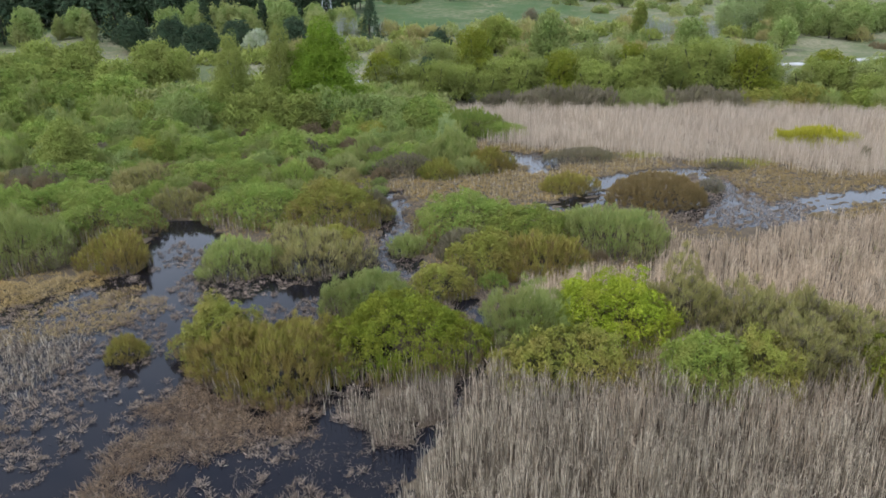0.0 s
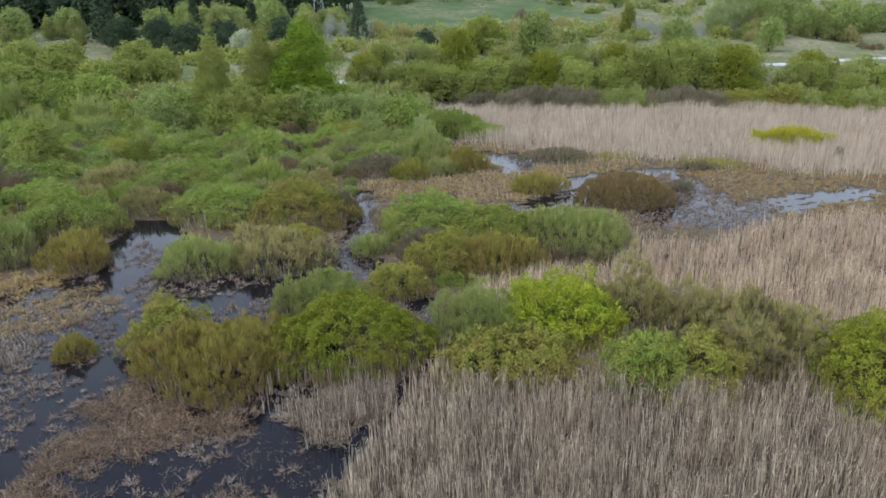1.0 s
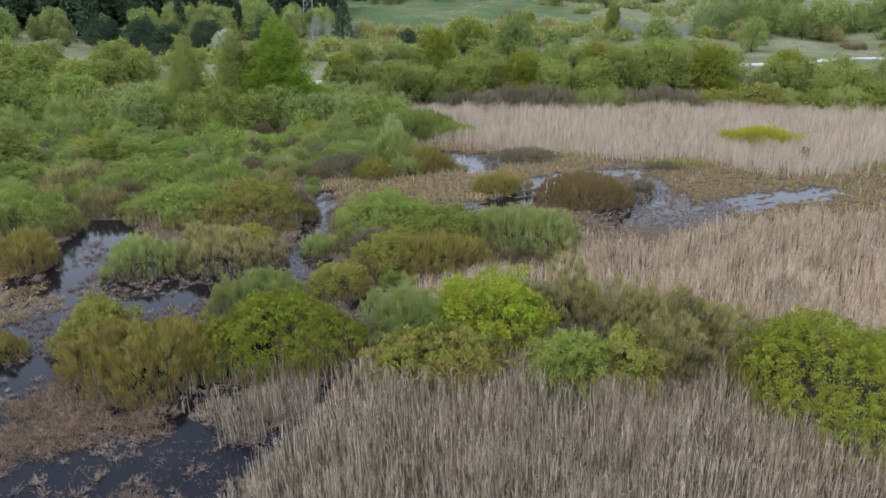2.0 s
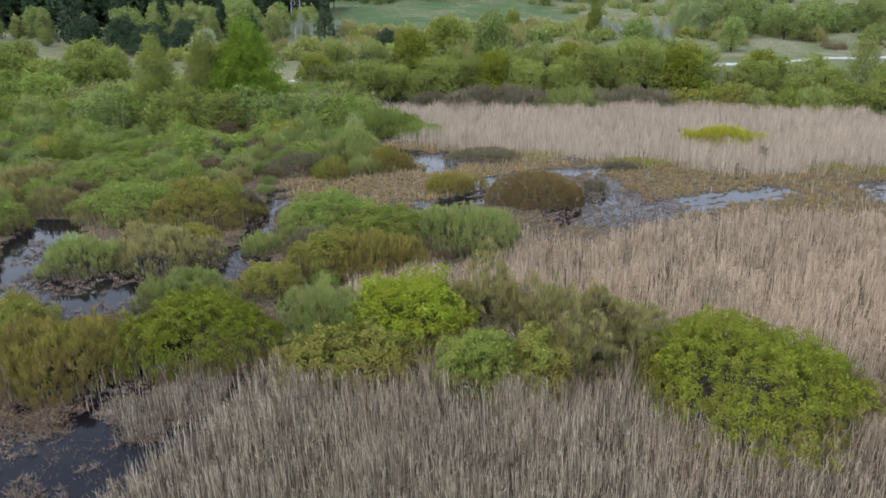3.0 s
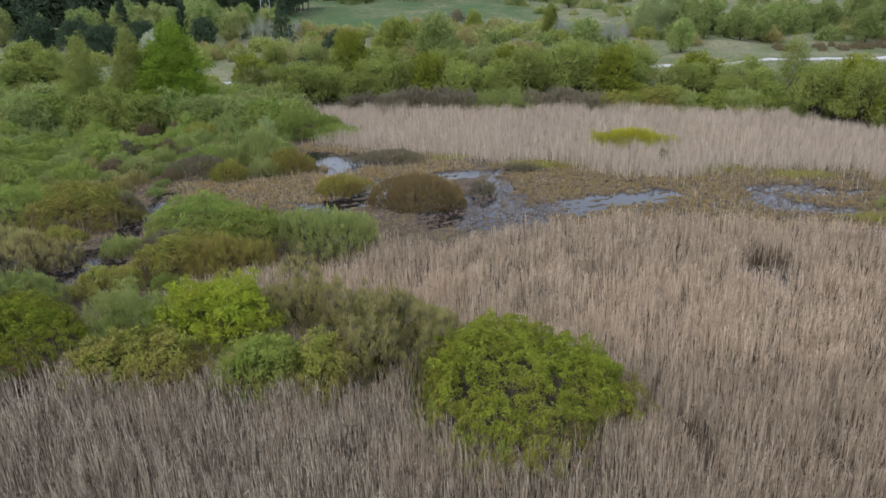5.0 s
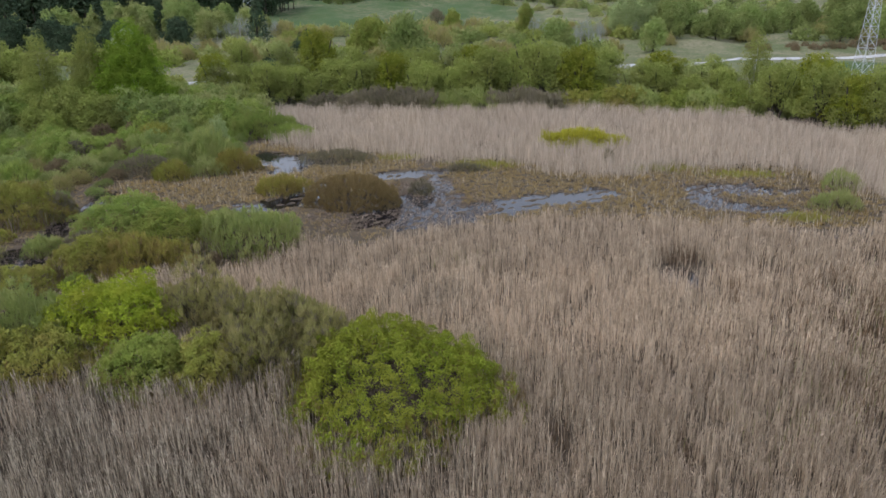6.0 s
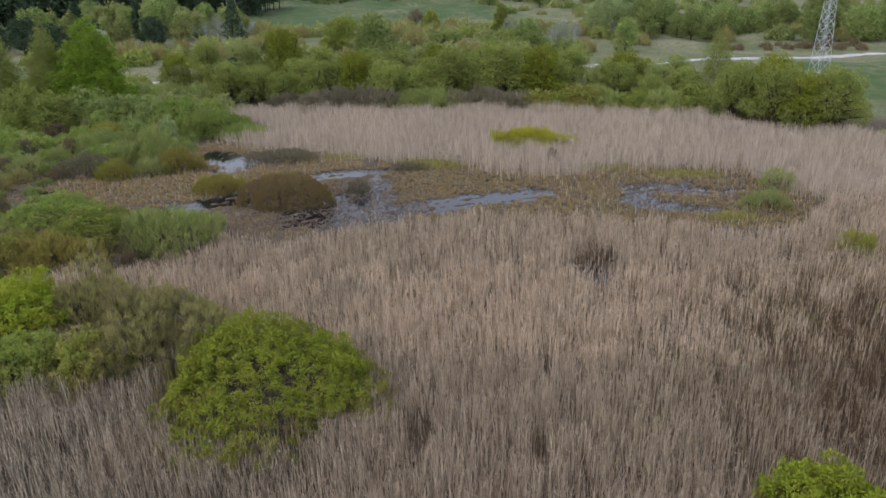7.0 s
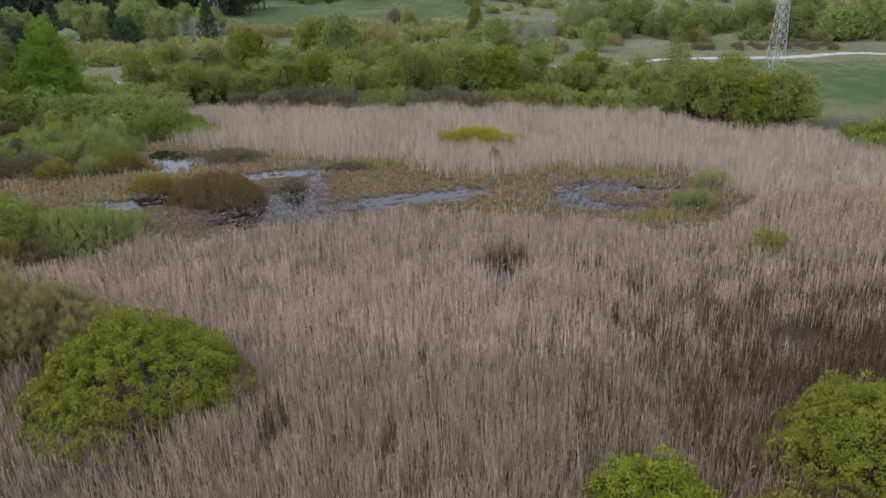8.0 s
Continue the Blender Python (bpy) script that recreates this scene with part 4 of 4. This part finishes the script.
def bm_part(name, bm, material, parent, label=""):
    me = bpy.data.meshes.new(name)
    bm.to_mesh(me)
    bm.free()
    me.materials.append(material)
    return part(name, me, parent, label)


def pylon(x, y, turn, height, foot, top, label):
    root = thing("power_pylon", x, y, far_z(x, y), label, "pylon", "pylons")
    root.matrix_basis = pose(x, y, far_z(x, y), 0, 0, turn)
    corners = [(-1, -1), (1, -1), (1, 1), (-1, 1)]

    def at(i, z):
        s = (foot + (top - foot) * z / height) / 2
        return (corners[i % 4][0] * s, corners[i % 4][1] * s, z)

    levels = [0.0]
    while levels[-1] < height - 0.8:
        levels.append(min(height, levels[-1] + 0.95 * (foot + (top - foot) * levels[-1] / height)))
    for i in range(4):
        bm = bmesh.new()
        strut(bm, at(i, -0.3), at(i, height), 0.075)
        bm_part("leg", bm, STEEL, root)
        bm = bmesh.new()
        for a, b in zip(levels, levels[1:]):
            strut(bm, at(i, a), at(i + 1, b), 0.04)
            strut(bm, at(i + 1, a), at(i, b), 0.04)
            strut(bm, at(i, b), at(i + 1, b), 0.04)
        bm_part("bracing", bm, STEEL, root, "crossed steel braces of one side")
    return root


pylon(111.8, 131.5, 12, 27, 3.2, 0.8, "grey lattice steel power pylon rising out of trees")
pylon(-52.6, 338, 15, 30, 4.5, 1.2, "distant grey lattice power pylon before the woods")


# ---- reeds, sedge and tussocks ----
def clear_of_bushes(x, y, margin):
    keep = np.ones(len(x), bool)
    for _, bx, by, w, d, _ in ALL_BUSHES:
        keep &= ((x - bx) / (w / 2 * margin)) ** 2 + ((y - by) / (d / 2 * margin)) ** 2 > 1
    return keep


def blades(rng, x, y, height, width, lean, bend, name, material, label, category, plume=0.0, leaves=0, plain=False):
    """Standing blades as bent strips, with narrow leaves and seed plumes of their own."""
    n = len(x)
    z = np.maximum(ground_height(x, y), -0.15) - 0.05
    base = np.stack([x, y, z], 1)
    a = rng.uniform(0, 2 * np.pi, n)
    tilt = lean * np.abs(rng.normal(size=n))
    top = np.stack([np.cos(a) * tilt - 0.03, np.sin(a) * tilt, np.ones(n)], 1)
    top = unit(top) * height[:, None]
    yaw = rng.normal(size=n) * 0.7
    side = np.stack([np.cos(yaw), np.sin(yaw), np.zeros(n)], 1) * (width / 2)
    curve = bend * rng.normal(size=(n, 3)) * np.array((1, 1, 0.1))
    mid, tip = base + top * 0.55, base + top + curve
    v = np.stack([base - side, base + side, mid + side * 0.8, mid - side * 0.8, tip + side * 0.25, tip - side * 0.25], 1).reshape(-1, 3)
    k = np.arange(n)[:, None] * 6
    f = np.concatenate([k + np.array([[0, 1, 2, 3]]), k + np.array([[3, 2, 4, 5]])])
    if plain:
        v = np.stack([base - side, base + side, tip + side * 0.3, tip - side * 0.3], 1).reshape(-1, 3)
        f = np.arange(4 * n).reshape(-1, 4)
    tagged(new(name, raw_mesh(name, v, f, material)), label, category, kind="stuff")
    if leaves:
        i = np.repeat(np.arange(n), leaves)
        u = rng.uniform(0.3, 0.95, len(i))[:, None]
        b = base[i] + top[i] * u
        ax = np.stack([rng.normal(size=len(i)), rng.normal(size=len(i)), rng.uniform(0.8, 3.0, len(i))], 1)
        me = leaf_mesh("reed_leaves", b, ax, rng.uniform(0.25, 0.55, len(i)), width * 0.8, material, rng)
        tagged(new("reed_leaves", me), "dry narrow leaves on the reed stalks", "reed leaves", kind="stuff")
    if plume:
        i = np.nonzero(rng.random(n) < plume)[0]
        ax = np.stack([0.35 + 0.3 * rng.normal(size=len(i)), 0.3 * rng.normal(size=len(i)), np.full(len(i), 0.8)], 1)
        me = leaf_mesh("reed_plumes", tip[i] - 0.05, ax, rng.uniform(0.16, 0.3, len(i)), width * 1.5, PLUME, rng)
        tagged(new("reed_plumes", me), "brown feathery seed plumes on top of the reeds", "reed plumes", kind="stuff")


def pick(rng, poly, x0, x1, y0, y1, density, dry=True, fray=0.0):
    n = int((x1 - x0) * (y1 - y0) * density)
    x, y = rng.uniform(x0, x1, n), rng.uniform(y0, y1, n)
    wx, wy = zone_map(x, y)
    wx, wy = wx + fray * rng.normal(size=n), wy + fray * rng.normal(size=n)
    keep = inside(poly, wx, wy)
    if dry:
        keep &= creek_depth(wx, wy) < -0.1
    for gx, gy, rx, ry in GAPS:
        keep &= (np.hypot((x - gx) / rx, (y - gy) / ry) > 1 + 0.3 * FINE(x, y)) | (rng.random(n) < 0.12)
    return x[keep], y[keep]


def build_reeds():
    rng = np.random.default_rng(41)
    for y0, y1, dens, w in ((22, 40, 56, 0.037), (40, 56, 42, 0.042), (56, 80, 27, 0.058)):
        x, y = pick(rng, REED_NEAR, -3, 112, y0, y1, dens, fray=0.25)
        thick = 0.66 + 0.2 * MID(x * 0.7, y * 0.7) + 0.18 * FINE(x, y) + 0.42 * BUNCH(x, y)
        k = clear_of_bushes(x, y, 0.92) & (rng.random(len(x)) < thick)
        x, y = x[k], y[k]
        h = (1.75 + 0.16 * MID(x, y) + 0.1 * FINE(x, y)) * rng.uniform(0.68, 1.14, len(x))
        # more and more stalks take the darker brown towards the near east
        darker = rng.random(len(x)) < 0.95 * smooth(54, 78, x + 3 * MID(x, y)) * (1 - smooth(40, 62, y + 3 * MID(y, x)))
        tan = ~darker & (rng.random(len(x)) < np.maximum(smooth(28, 54, y + 5 * MID(x * 0.5, y * 0.5)), 1.0 * smooth(16, 44, x + 5 * MID(y * 0.5, x * 0.5))))
        darker_or_tan = darker | tan
        if tan.any():
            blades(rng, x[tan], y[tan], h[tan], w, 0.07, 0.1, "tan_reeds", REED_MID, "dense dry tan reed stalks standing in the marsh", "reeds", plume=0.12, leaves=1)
        grey = ~darker_or_tan
        if grey.any():
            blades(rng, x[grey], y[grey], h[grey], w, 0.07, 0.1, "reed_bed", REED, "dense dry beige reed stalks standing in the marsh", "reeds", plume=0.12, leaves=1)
        if darker.any():
            blades(rng, x[darker], y[darker], h[darker], w, 0.07, 0.1, "weathered_reeds", REED_EAST, "dark brown reed stalks standing in the marsh", "reeds", leaves=1)
    # dark rotting stems behind the small pool and in the thin places
    px, py, ph = [rng.normal(57.2, 1.3, 200)], [rng.normal(60.3, 0.6, 200)], [rng.uniform(0.8, 1.7, 200)]
    for gx, gy, rx, ry in GAPS[2:]:
        px.append(rng.normal(gx, rx * 0.6, 60))
        py.append(rng.normal(gy + 0.5, ry * 0.4, 60))
        ph.append(rng.uniform(0.5, 1.3, 60))
    blades(rng, np.concatenate(px), np.concatenate(py), np.concatenate(ph), 0.05, 0.1, 0.1, "rotting_stems", MAT, "dark rotting stems round thin places in the reeds", "stalks", plain=True)
    # young green shoots among the old stalks
    px, py = [], []
    for gx, gy, rx, ry in ((63, 38, 7, 5), (70, 47, 6, 5), (56, 33, 4, 3), (36, 60, 4, 2), (78, 55, 4, 4)):
        n = int(rx * ry * 9)
        px.append(gx + rx * 0.6 * rng.normal(size=n))
        py.append(gy + ry * 0.6 * rng.normal(size=n))
    x, y = np.concatenate(px), np.concatenate(py)
    blades(rng, x, y, rng.uniform(0.9, 1.6, len(x)), 0.04, 0.1, 0.1, "young_reeds", LEAF["U"], "young olive-green reed shoots among dry stalks", "reeds", plain=True)
    # the same bed goes on under and behind the drone
    x, y = rng.uniform(-20, 112, 30000), rng.uniform(-40, 21, 30000)
    blades(rng, x, y, 1.75 * rng.uniform(0.68, 1.14, len(x)), 0.12, 0.07, 0.1, "reed_bed_near", REED, "dry beige reeds going on below the flight path", "reeds", plain=True)
    x, y = pick(rng, REED_BACK, -3, 145, 78, 144, 32, fray=1.5)
    k = clear_of_bushes(x, y, 0.8)
    x, y = x[k], y[k]
    k = rng.random(len(x)) < 0.78 + 0.16 * MID(x * 0.8, y * 0.8) + 0.14 * FINE(x * 0.6, y * 0.6)
    x, y = x[k], y[k]
    h = (1.95 + 0.22 * MID(x, y) + 0.12 * FINE(x, y) + 0.25 * WIDE(x * 2, y * 2)) * rng.uniform(0.55, 1.15, len(x))
    blades(rng, x, y, h, 0.055, 0.07, 0.1, "far_reed_bed", REED_FAR, "wide bed of dry pale reeds behind the pools", "reeds", plain=True)
    # short thin reeds over the sedge round the pools
    for poly, box, dens, tall in ((SEDGE_EAST, (58, 92, 70, 104), 3.5, 1.1), (SEDGE_EAST, (30, 58, 70, 104), 1.6, 0.9), (SEDGE_WEST, (-9, 36, 76, 116), 5.0, 1.1)):
        x, y = pick(rng, poly, *box, dens, fray=0.5)
        k = clear_of_bushes(x, y, 1.0)
        blades(rng, x[k], y[k], rng.uniform(0.4, 1.0, k.sum()) * tall, 0.05, 0.12, 0.12, "sparse_reeds", REED, "sparse short dry reeds standing over the sedge", "reeds", plain=True)
    # dead stalks and young shoots round the feet of the bushes
    for material, share, label in ((REED, 9, "dry stalks round the feet of the willow bushes"), (TUSSOCK, 10, "brown dead stems round the feet of the willow bushes"), (LEAF["Y"], 7, "yellow-green young shoots round the willow bushes")):
        xs, ys, hs = [], [], []
        for _, bx, by, w, d, h in BUSHES_FRONT + BUSHES_EAST + BUSHES_MIDDLE + BUSHES_WEST:
            n = int((w + d) * share * 1.6)
            a = rng.uniform(0, 6.28, n)
            r = rng.uniform(0.78, 1.06, n)
            xs.append(bx + np.cos(a) * r * w / 2)
            ys.append(by + np.sin(a) * r * d / 2)
            hs.append(rng.uniform(0.35, 0.5, n) * h * (1.35 - 0.6 * (r - 0.78) / 0.28))
        x, y, h = np.concatenate(xs), np.concatenate(ys), np.concatenate(hs)
        blades(rng, x, y, np.minimum(h, 1.9), 0.045, 0.12, 0.12, "bush_stalks", material, label, "stalks")
    # thin reeds in the water before the bushes
    thin = [(-7, 36.5), (-3, 37.5), (2.2, 40), (1.8, 44), (0.8, 37), (-0.8, 33), (-3.2, 33), (-6, 36)]
    x, y = pick(rng, thin, -8, 4, 30, 46, 22, dry=True)
    blades(rng, x, y, rng.uniform(0.9, 1.9, len(x)), 0.034, 0.07, 0.1, "thin_reeds", REED, "thin dry reeds standing in dark water", "reeds", plume=0.3, leaves=1)
    edge = [(-40, 38), (-26, 38), (-25, 46), (-40, 48)]
    x, y = pick(rng, edge, -40, -24, 37, 48, 16, dry=True)
    blades(rng, x, y, rng.uniform(0.4, 1.0, len(x)), 0.035, 0.12, 0.15, "broken_reeds", REED, "short broken dry reeds among the tussocks", "reeds", plume=0.2, leaves=1)


build_reeds()


def clumps(rng, poly, x0, x1, y0, y1, step, share, dry=True, margin=0.9):
    """Places of separate tufts on a loose grid, gathered by the relief of the bog."""
    gx, gy = np.meshgrid(np.arange(x0, x1, step), np.arange(y0, y1, step))
    x, y = gx.ravel() + rng.normal(size=gx.size) * step * 0.3, gy.ravel() + rng.normal(size=gx.size) * step * 0.3
    wx, wy = zone_map(x, y)
    k = inside(poly, wx, wy) & clear_of_bushes(x, y, margin)
    if dry:
        k &= creek_depth(wx, wy) < 0.15 * rng.normal(size=len(x)) - 0.05
    k &= MID(x, y) * 0.5 + 0.5 * FINE(x * 0.6, y * 0.6) + 0.5 * rng.normal(size=len(x)) > share
    return x[k], y[k]


def tufts(rng, x, y, size, per, name, material, label, category, spread=1.0, width=0.035, body=0.35):
    """Tufts of dead blades that fan out from their middles."""
    n = len(x)
    z = np.maximum(ground_height(x, y), -0.06) - 0.02
    i = np.repeat(np.arange(n), per)
    off = rng.normal(size=(len(i), 2)) * body * size[i][:, None]
    hump = np.exp(-(off ** 2).sum(1) / (2 * (body * size[i]) ** 2)) * 0.35 * size[i] * rng.uniform(0, 1, len(i))
    c = np.stack([x[i] + off[:, 0], y[i] + off[:, 1], z[i] + hump], 1)
    ax = np.stack([rng.normal(size=len(i)) * spread, rng.normal(size=len(i)) * spread, rng.uniform(0.1, 1.1, len(i))], 1)
    me = leaf_mesh(name, c, ax, size[i] * rng.uniform(0.5, 1.2, len(i)), width, material, rng, np.array((0, -0.3, 1.0)))
    tagged(new(name, me), label, category, kind="stuff")


def build_tufts():
    rng = np.random.default_rng(51)
    x, y = clumps(rng, MARSH, -50, 0, 22, 75, 0.6, -0.65)
    tufts(rng, x, y, rng.uniform(0.22, 0.5, len(x)), 44, "dead_tussocks", TUSSOCK, "brown dead sedge tussocks scattered over dark water", "tussocks", width=0.03, spread=0.8, body=0.3)
    x, y = clumps(rng, MARSH, -50, 0, 22, 75, 0.42, -0.35)
    tufts(rng, x, y, rng.uniform(0.1, 0.24, len(x)), 7, "floating_litter", TUSSOCK, "small tufts and litter floating between the tussocks", "litter", width=0.04)
    # thick mats of fallen stalks before the olive bush and along the bank
    mat = [(-19, 27), (-18, 36), (-16.5, 40), (-11, 37.5), (-7, 36.5), (-8, 34), (-12, 33), (-14, 29)]
    x, y = clumps(rng, mat, -20, -6, 26, 41, 0.32, -1.2)
    tufts(rng, x, y, rng.uniform(0.4, 0.85, len(x)), 22, "fallen_stalks", MAT, "mat of fallen brown marsh stalks", "dead stalks", spread=1.0, width=0.022)
    # low dead growth along the ditch and round the feet of the reeds
    ditch = [(-6, 33), (-1, 32), (2, 36), (4.5, 41), (5.5, 50), (3, 56), (-3, 57), (-5, 52), (-2, 48), (1, 46), (1.5, 41), (-2, 38.5), (-6, 37)]
    x, y = clumps(rng, ditch, -7, 6, 31, 58, 0.34, -1.3, margin=0.8)
    tufts(rng, x, y, rng.uniform(0.3, 0.7, len(x)), 14, "ditch_sedge", TUSSOCK, "grey-brown dead sedge along the ditch", "sedge", width=0.035)
    pond = [(-12, 24), (-11, 31), (-7, 34.5), (-3.5, 33.5), (-2, 28), (-2, 23)]
    x, y = clumps(rng, pond, -13, -1, 22, 36, 0.38, -0.6, dry=False)
    tufts(rng, x, y, rng.uniform(0.12, 0.34, len(x)), 16, "sunken_stems", TUSSOCK, "sunken reddish-brown stems in the dark pond", "dead stalks", spread=1.3, width=0.022)
    islet = [(-34, 45), (-26, 47), (-22, 52), (-25, 56), (-33, 52)]
    x, y = clumps(rng, islet, -36, -20, 43, 58, 0.45, -0.6)
    tufts(rng, x, y, rng.uniform(0.3, 0.6, len(x)), 18, "islet_sedge", SEDGE, "straw-coloured sedge on a low islet in the marsh", "sedge", width=0.04)
    for poly, box, label in ((SEDGE_EAST, (30, 92, 70, 104), "orange-brown flattened sedge round the pools"), (SEDGE_WEST, (-9, 36, 76, 116), "orange-brown dead sedge along the pools")):
        x, y = clumps(rng, poly, *box, 0.56, -1.1)
        tufts(rng, x, y, rng.uniform(0.2, 0.5, len(x)), 28, "dead_sedge", SEDGE, label, "sedge", width=0.048, spread=0.75)
    for gx, gy, rx, ry in ((41.5, 98.5, 4.5, 2.2), (66, 95.5, 5.0, 1.6), (29, 103, 3.0, 1.5), (76, 92, 4.5, 1.5), (75, 73.5, 3.0, 1.5), (42, 133, 3.0, 2.5)):
        n = int(45 * rx * ry)
        x, y = gx + rx * 0.5 * rng.normal(size=n), gy + ry * 0.5 * rng.normal(size=n)
        tufts(rng, x, y, rng.uniform(0.3, 0.7, n), 8, "young_sedge", LEAF["Y"], "fresh yellow-green sedge at the edge of the reeds", "sedge", width=0.06, spread=0.6)
    pool = [(22, 69), (40, 71), (42, 79), (37, 91), (31, 90), (20, 78)]
    x, y = clumps(rng, pool, 18, 44, 68, 92, 0.42, -1.0, dry=False)
    tufts(rng, x, y, rng.uniform(0.18, 0.42, len(x)), 14, "pool_tussocks", TUSSOCK, "small brown tussocks standing in the pool", "tussocks", width=0.05)
    shallows = [(64, 74), (84, 74), (84, 90), (64, 90)]
    x, y = clumps(rng, shallows, 64, 84, 74, 90, 0.45, -0.8, dry=False)
    tufts(rng, x, y, rng.uniform(0.15, 0.38, len(x)), 16, "shallows_tussocks", TUSSOCK, "small brown tussocks standing in the shallow pool", "tussocks", width=0.05)
    creek = [(-8.5, 86), (-4.5, 86), (-2.5, 66), (-2, 57), (-9, 54.5), (-8, 64), (-7.5, 74)]
    x, y = clumps(rng, creek, -10, -1, 54, 87, 0.5, -0.3, dry=False)
    tufts(rng, x, y, rng.uniform(0.18, 0.45, len(x)), 24, "creek_tussocks", TUSSOCK, "small brown tussocks standing in the narrow creek", "tussocks", width=0.04, spread=0.8)
    bank = [(-50, 48), (-36, 50.5), (-32.5, 53), (-29, 58), (-30, 60), (-34, 57), (-50, 54)]
    x, y = clumps(rng, bank, -50, -28, 47, 61, 0.4, -1.2, dry=False)
    tufts(rng, x, y, rng.uniform(0.4, 0.8, len(x)), 16, "bank_sedge", SEDGE, "yellow-brown dead sedge along the bank", "sedge", width=0.05)
    # litter and low growth on the wet land between the bushes
    x, y = rng.uniform(-60, 30, 12000), rng.uniform(46, 112, 12000)
    wx, wy = zone_map(x, y)
    k = ~inside(MARSH, wx, wy) & ~inside(REED_NEAR, wx, wy) & (creek_depth(wx, wy) < -0.1)
    x, y = x[k], y[k]
    tufts(rng, x, y, rng.uniform(0.3, 0.6, len(x)), 6, "marsh_grass", SEDGE, "dry marsh grass between the bushes", "grass", width=0.06)


build_tufts()
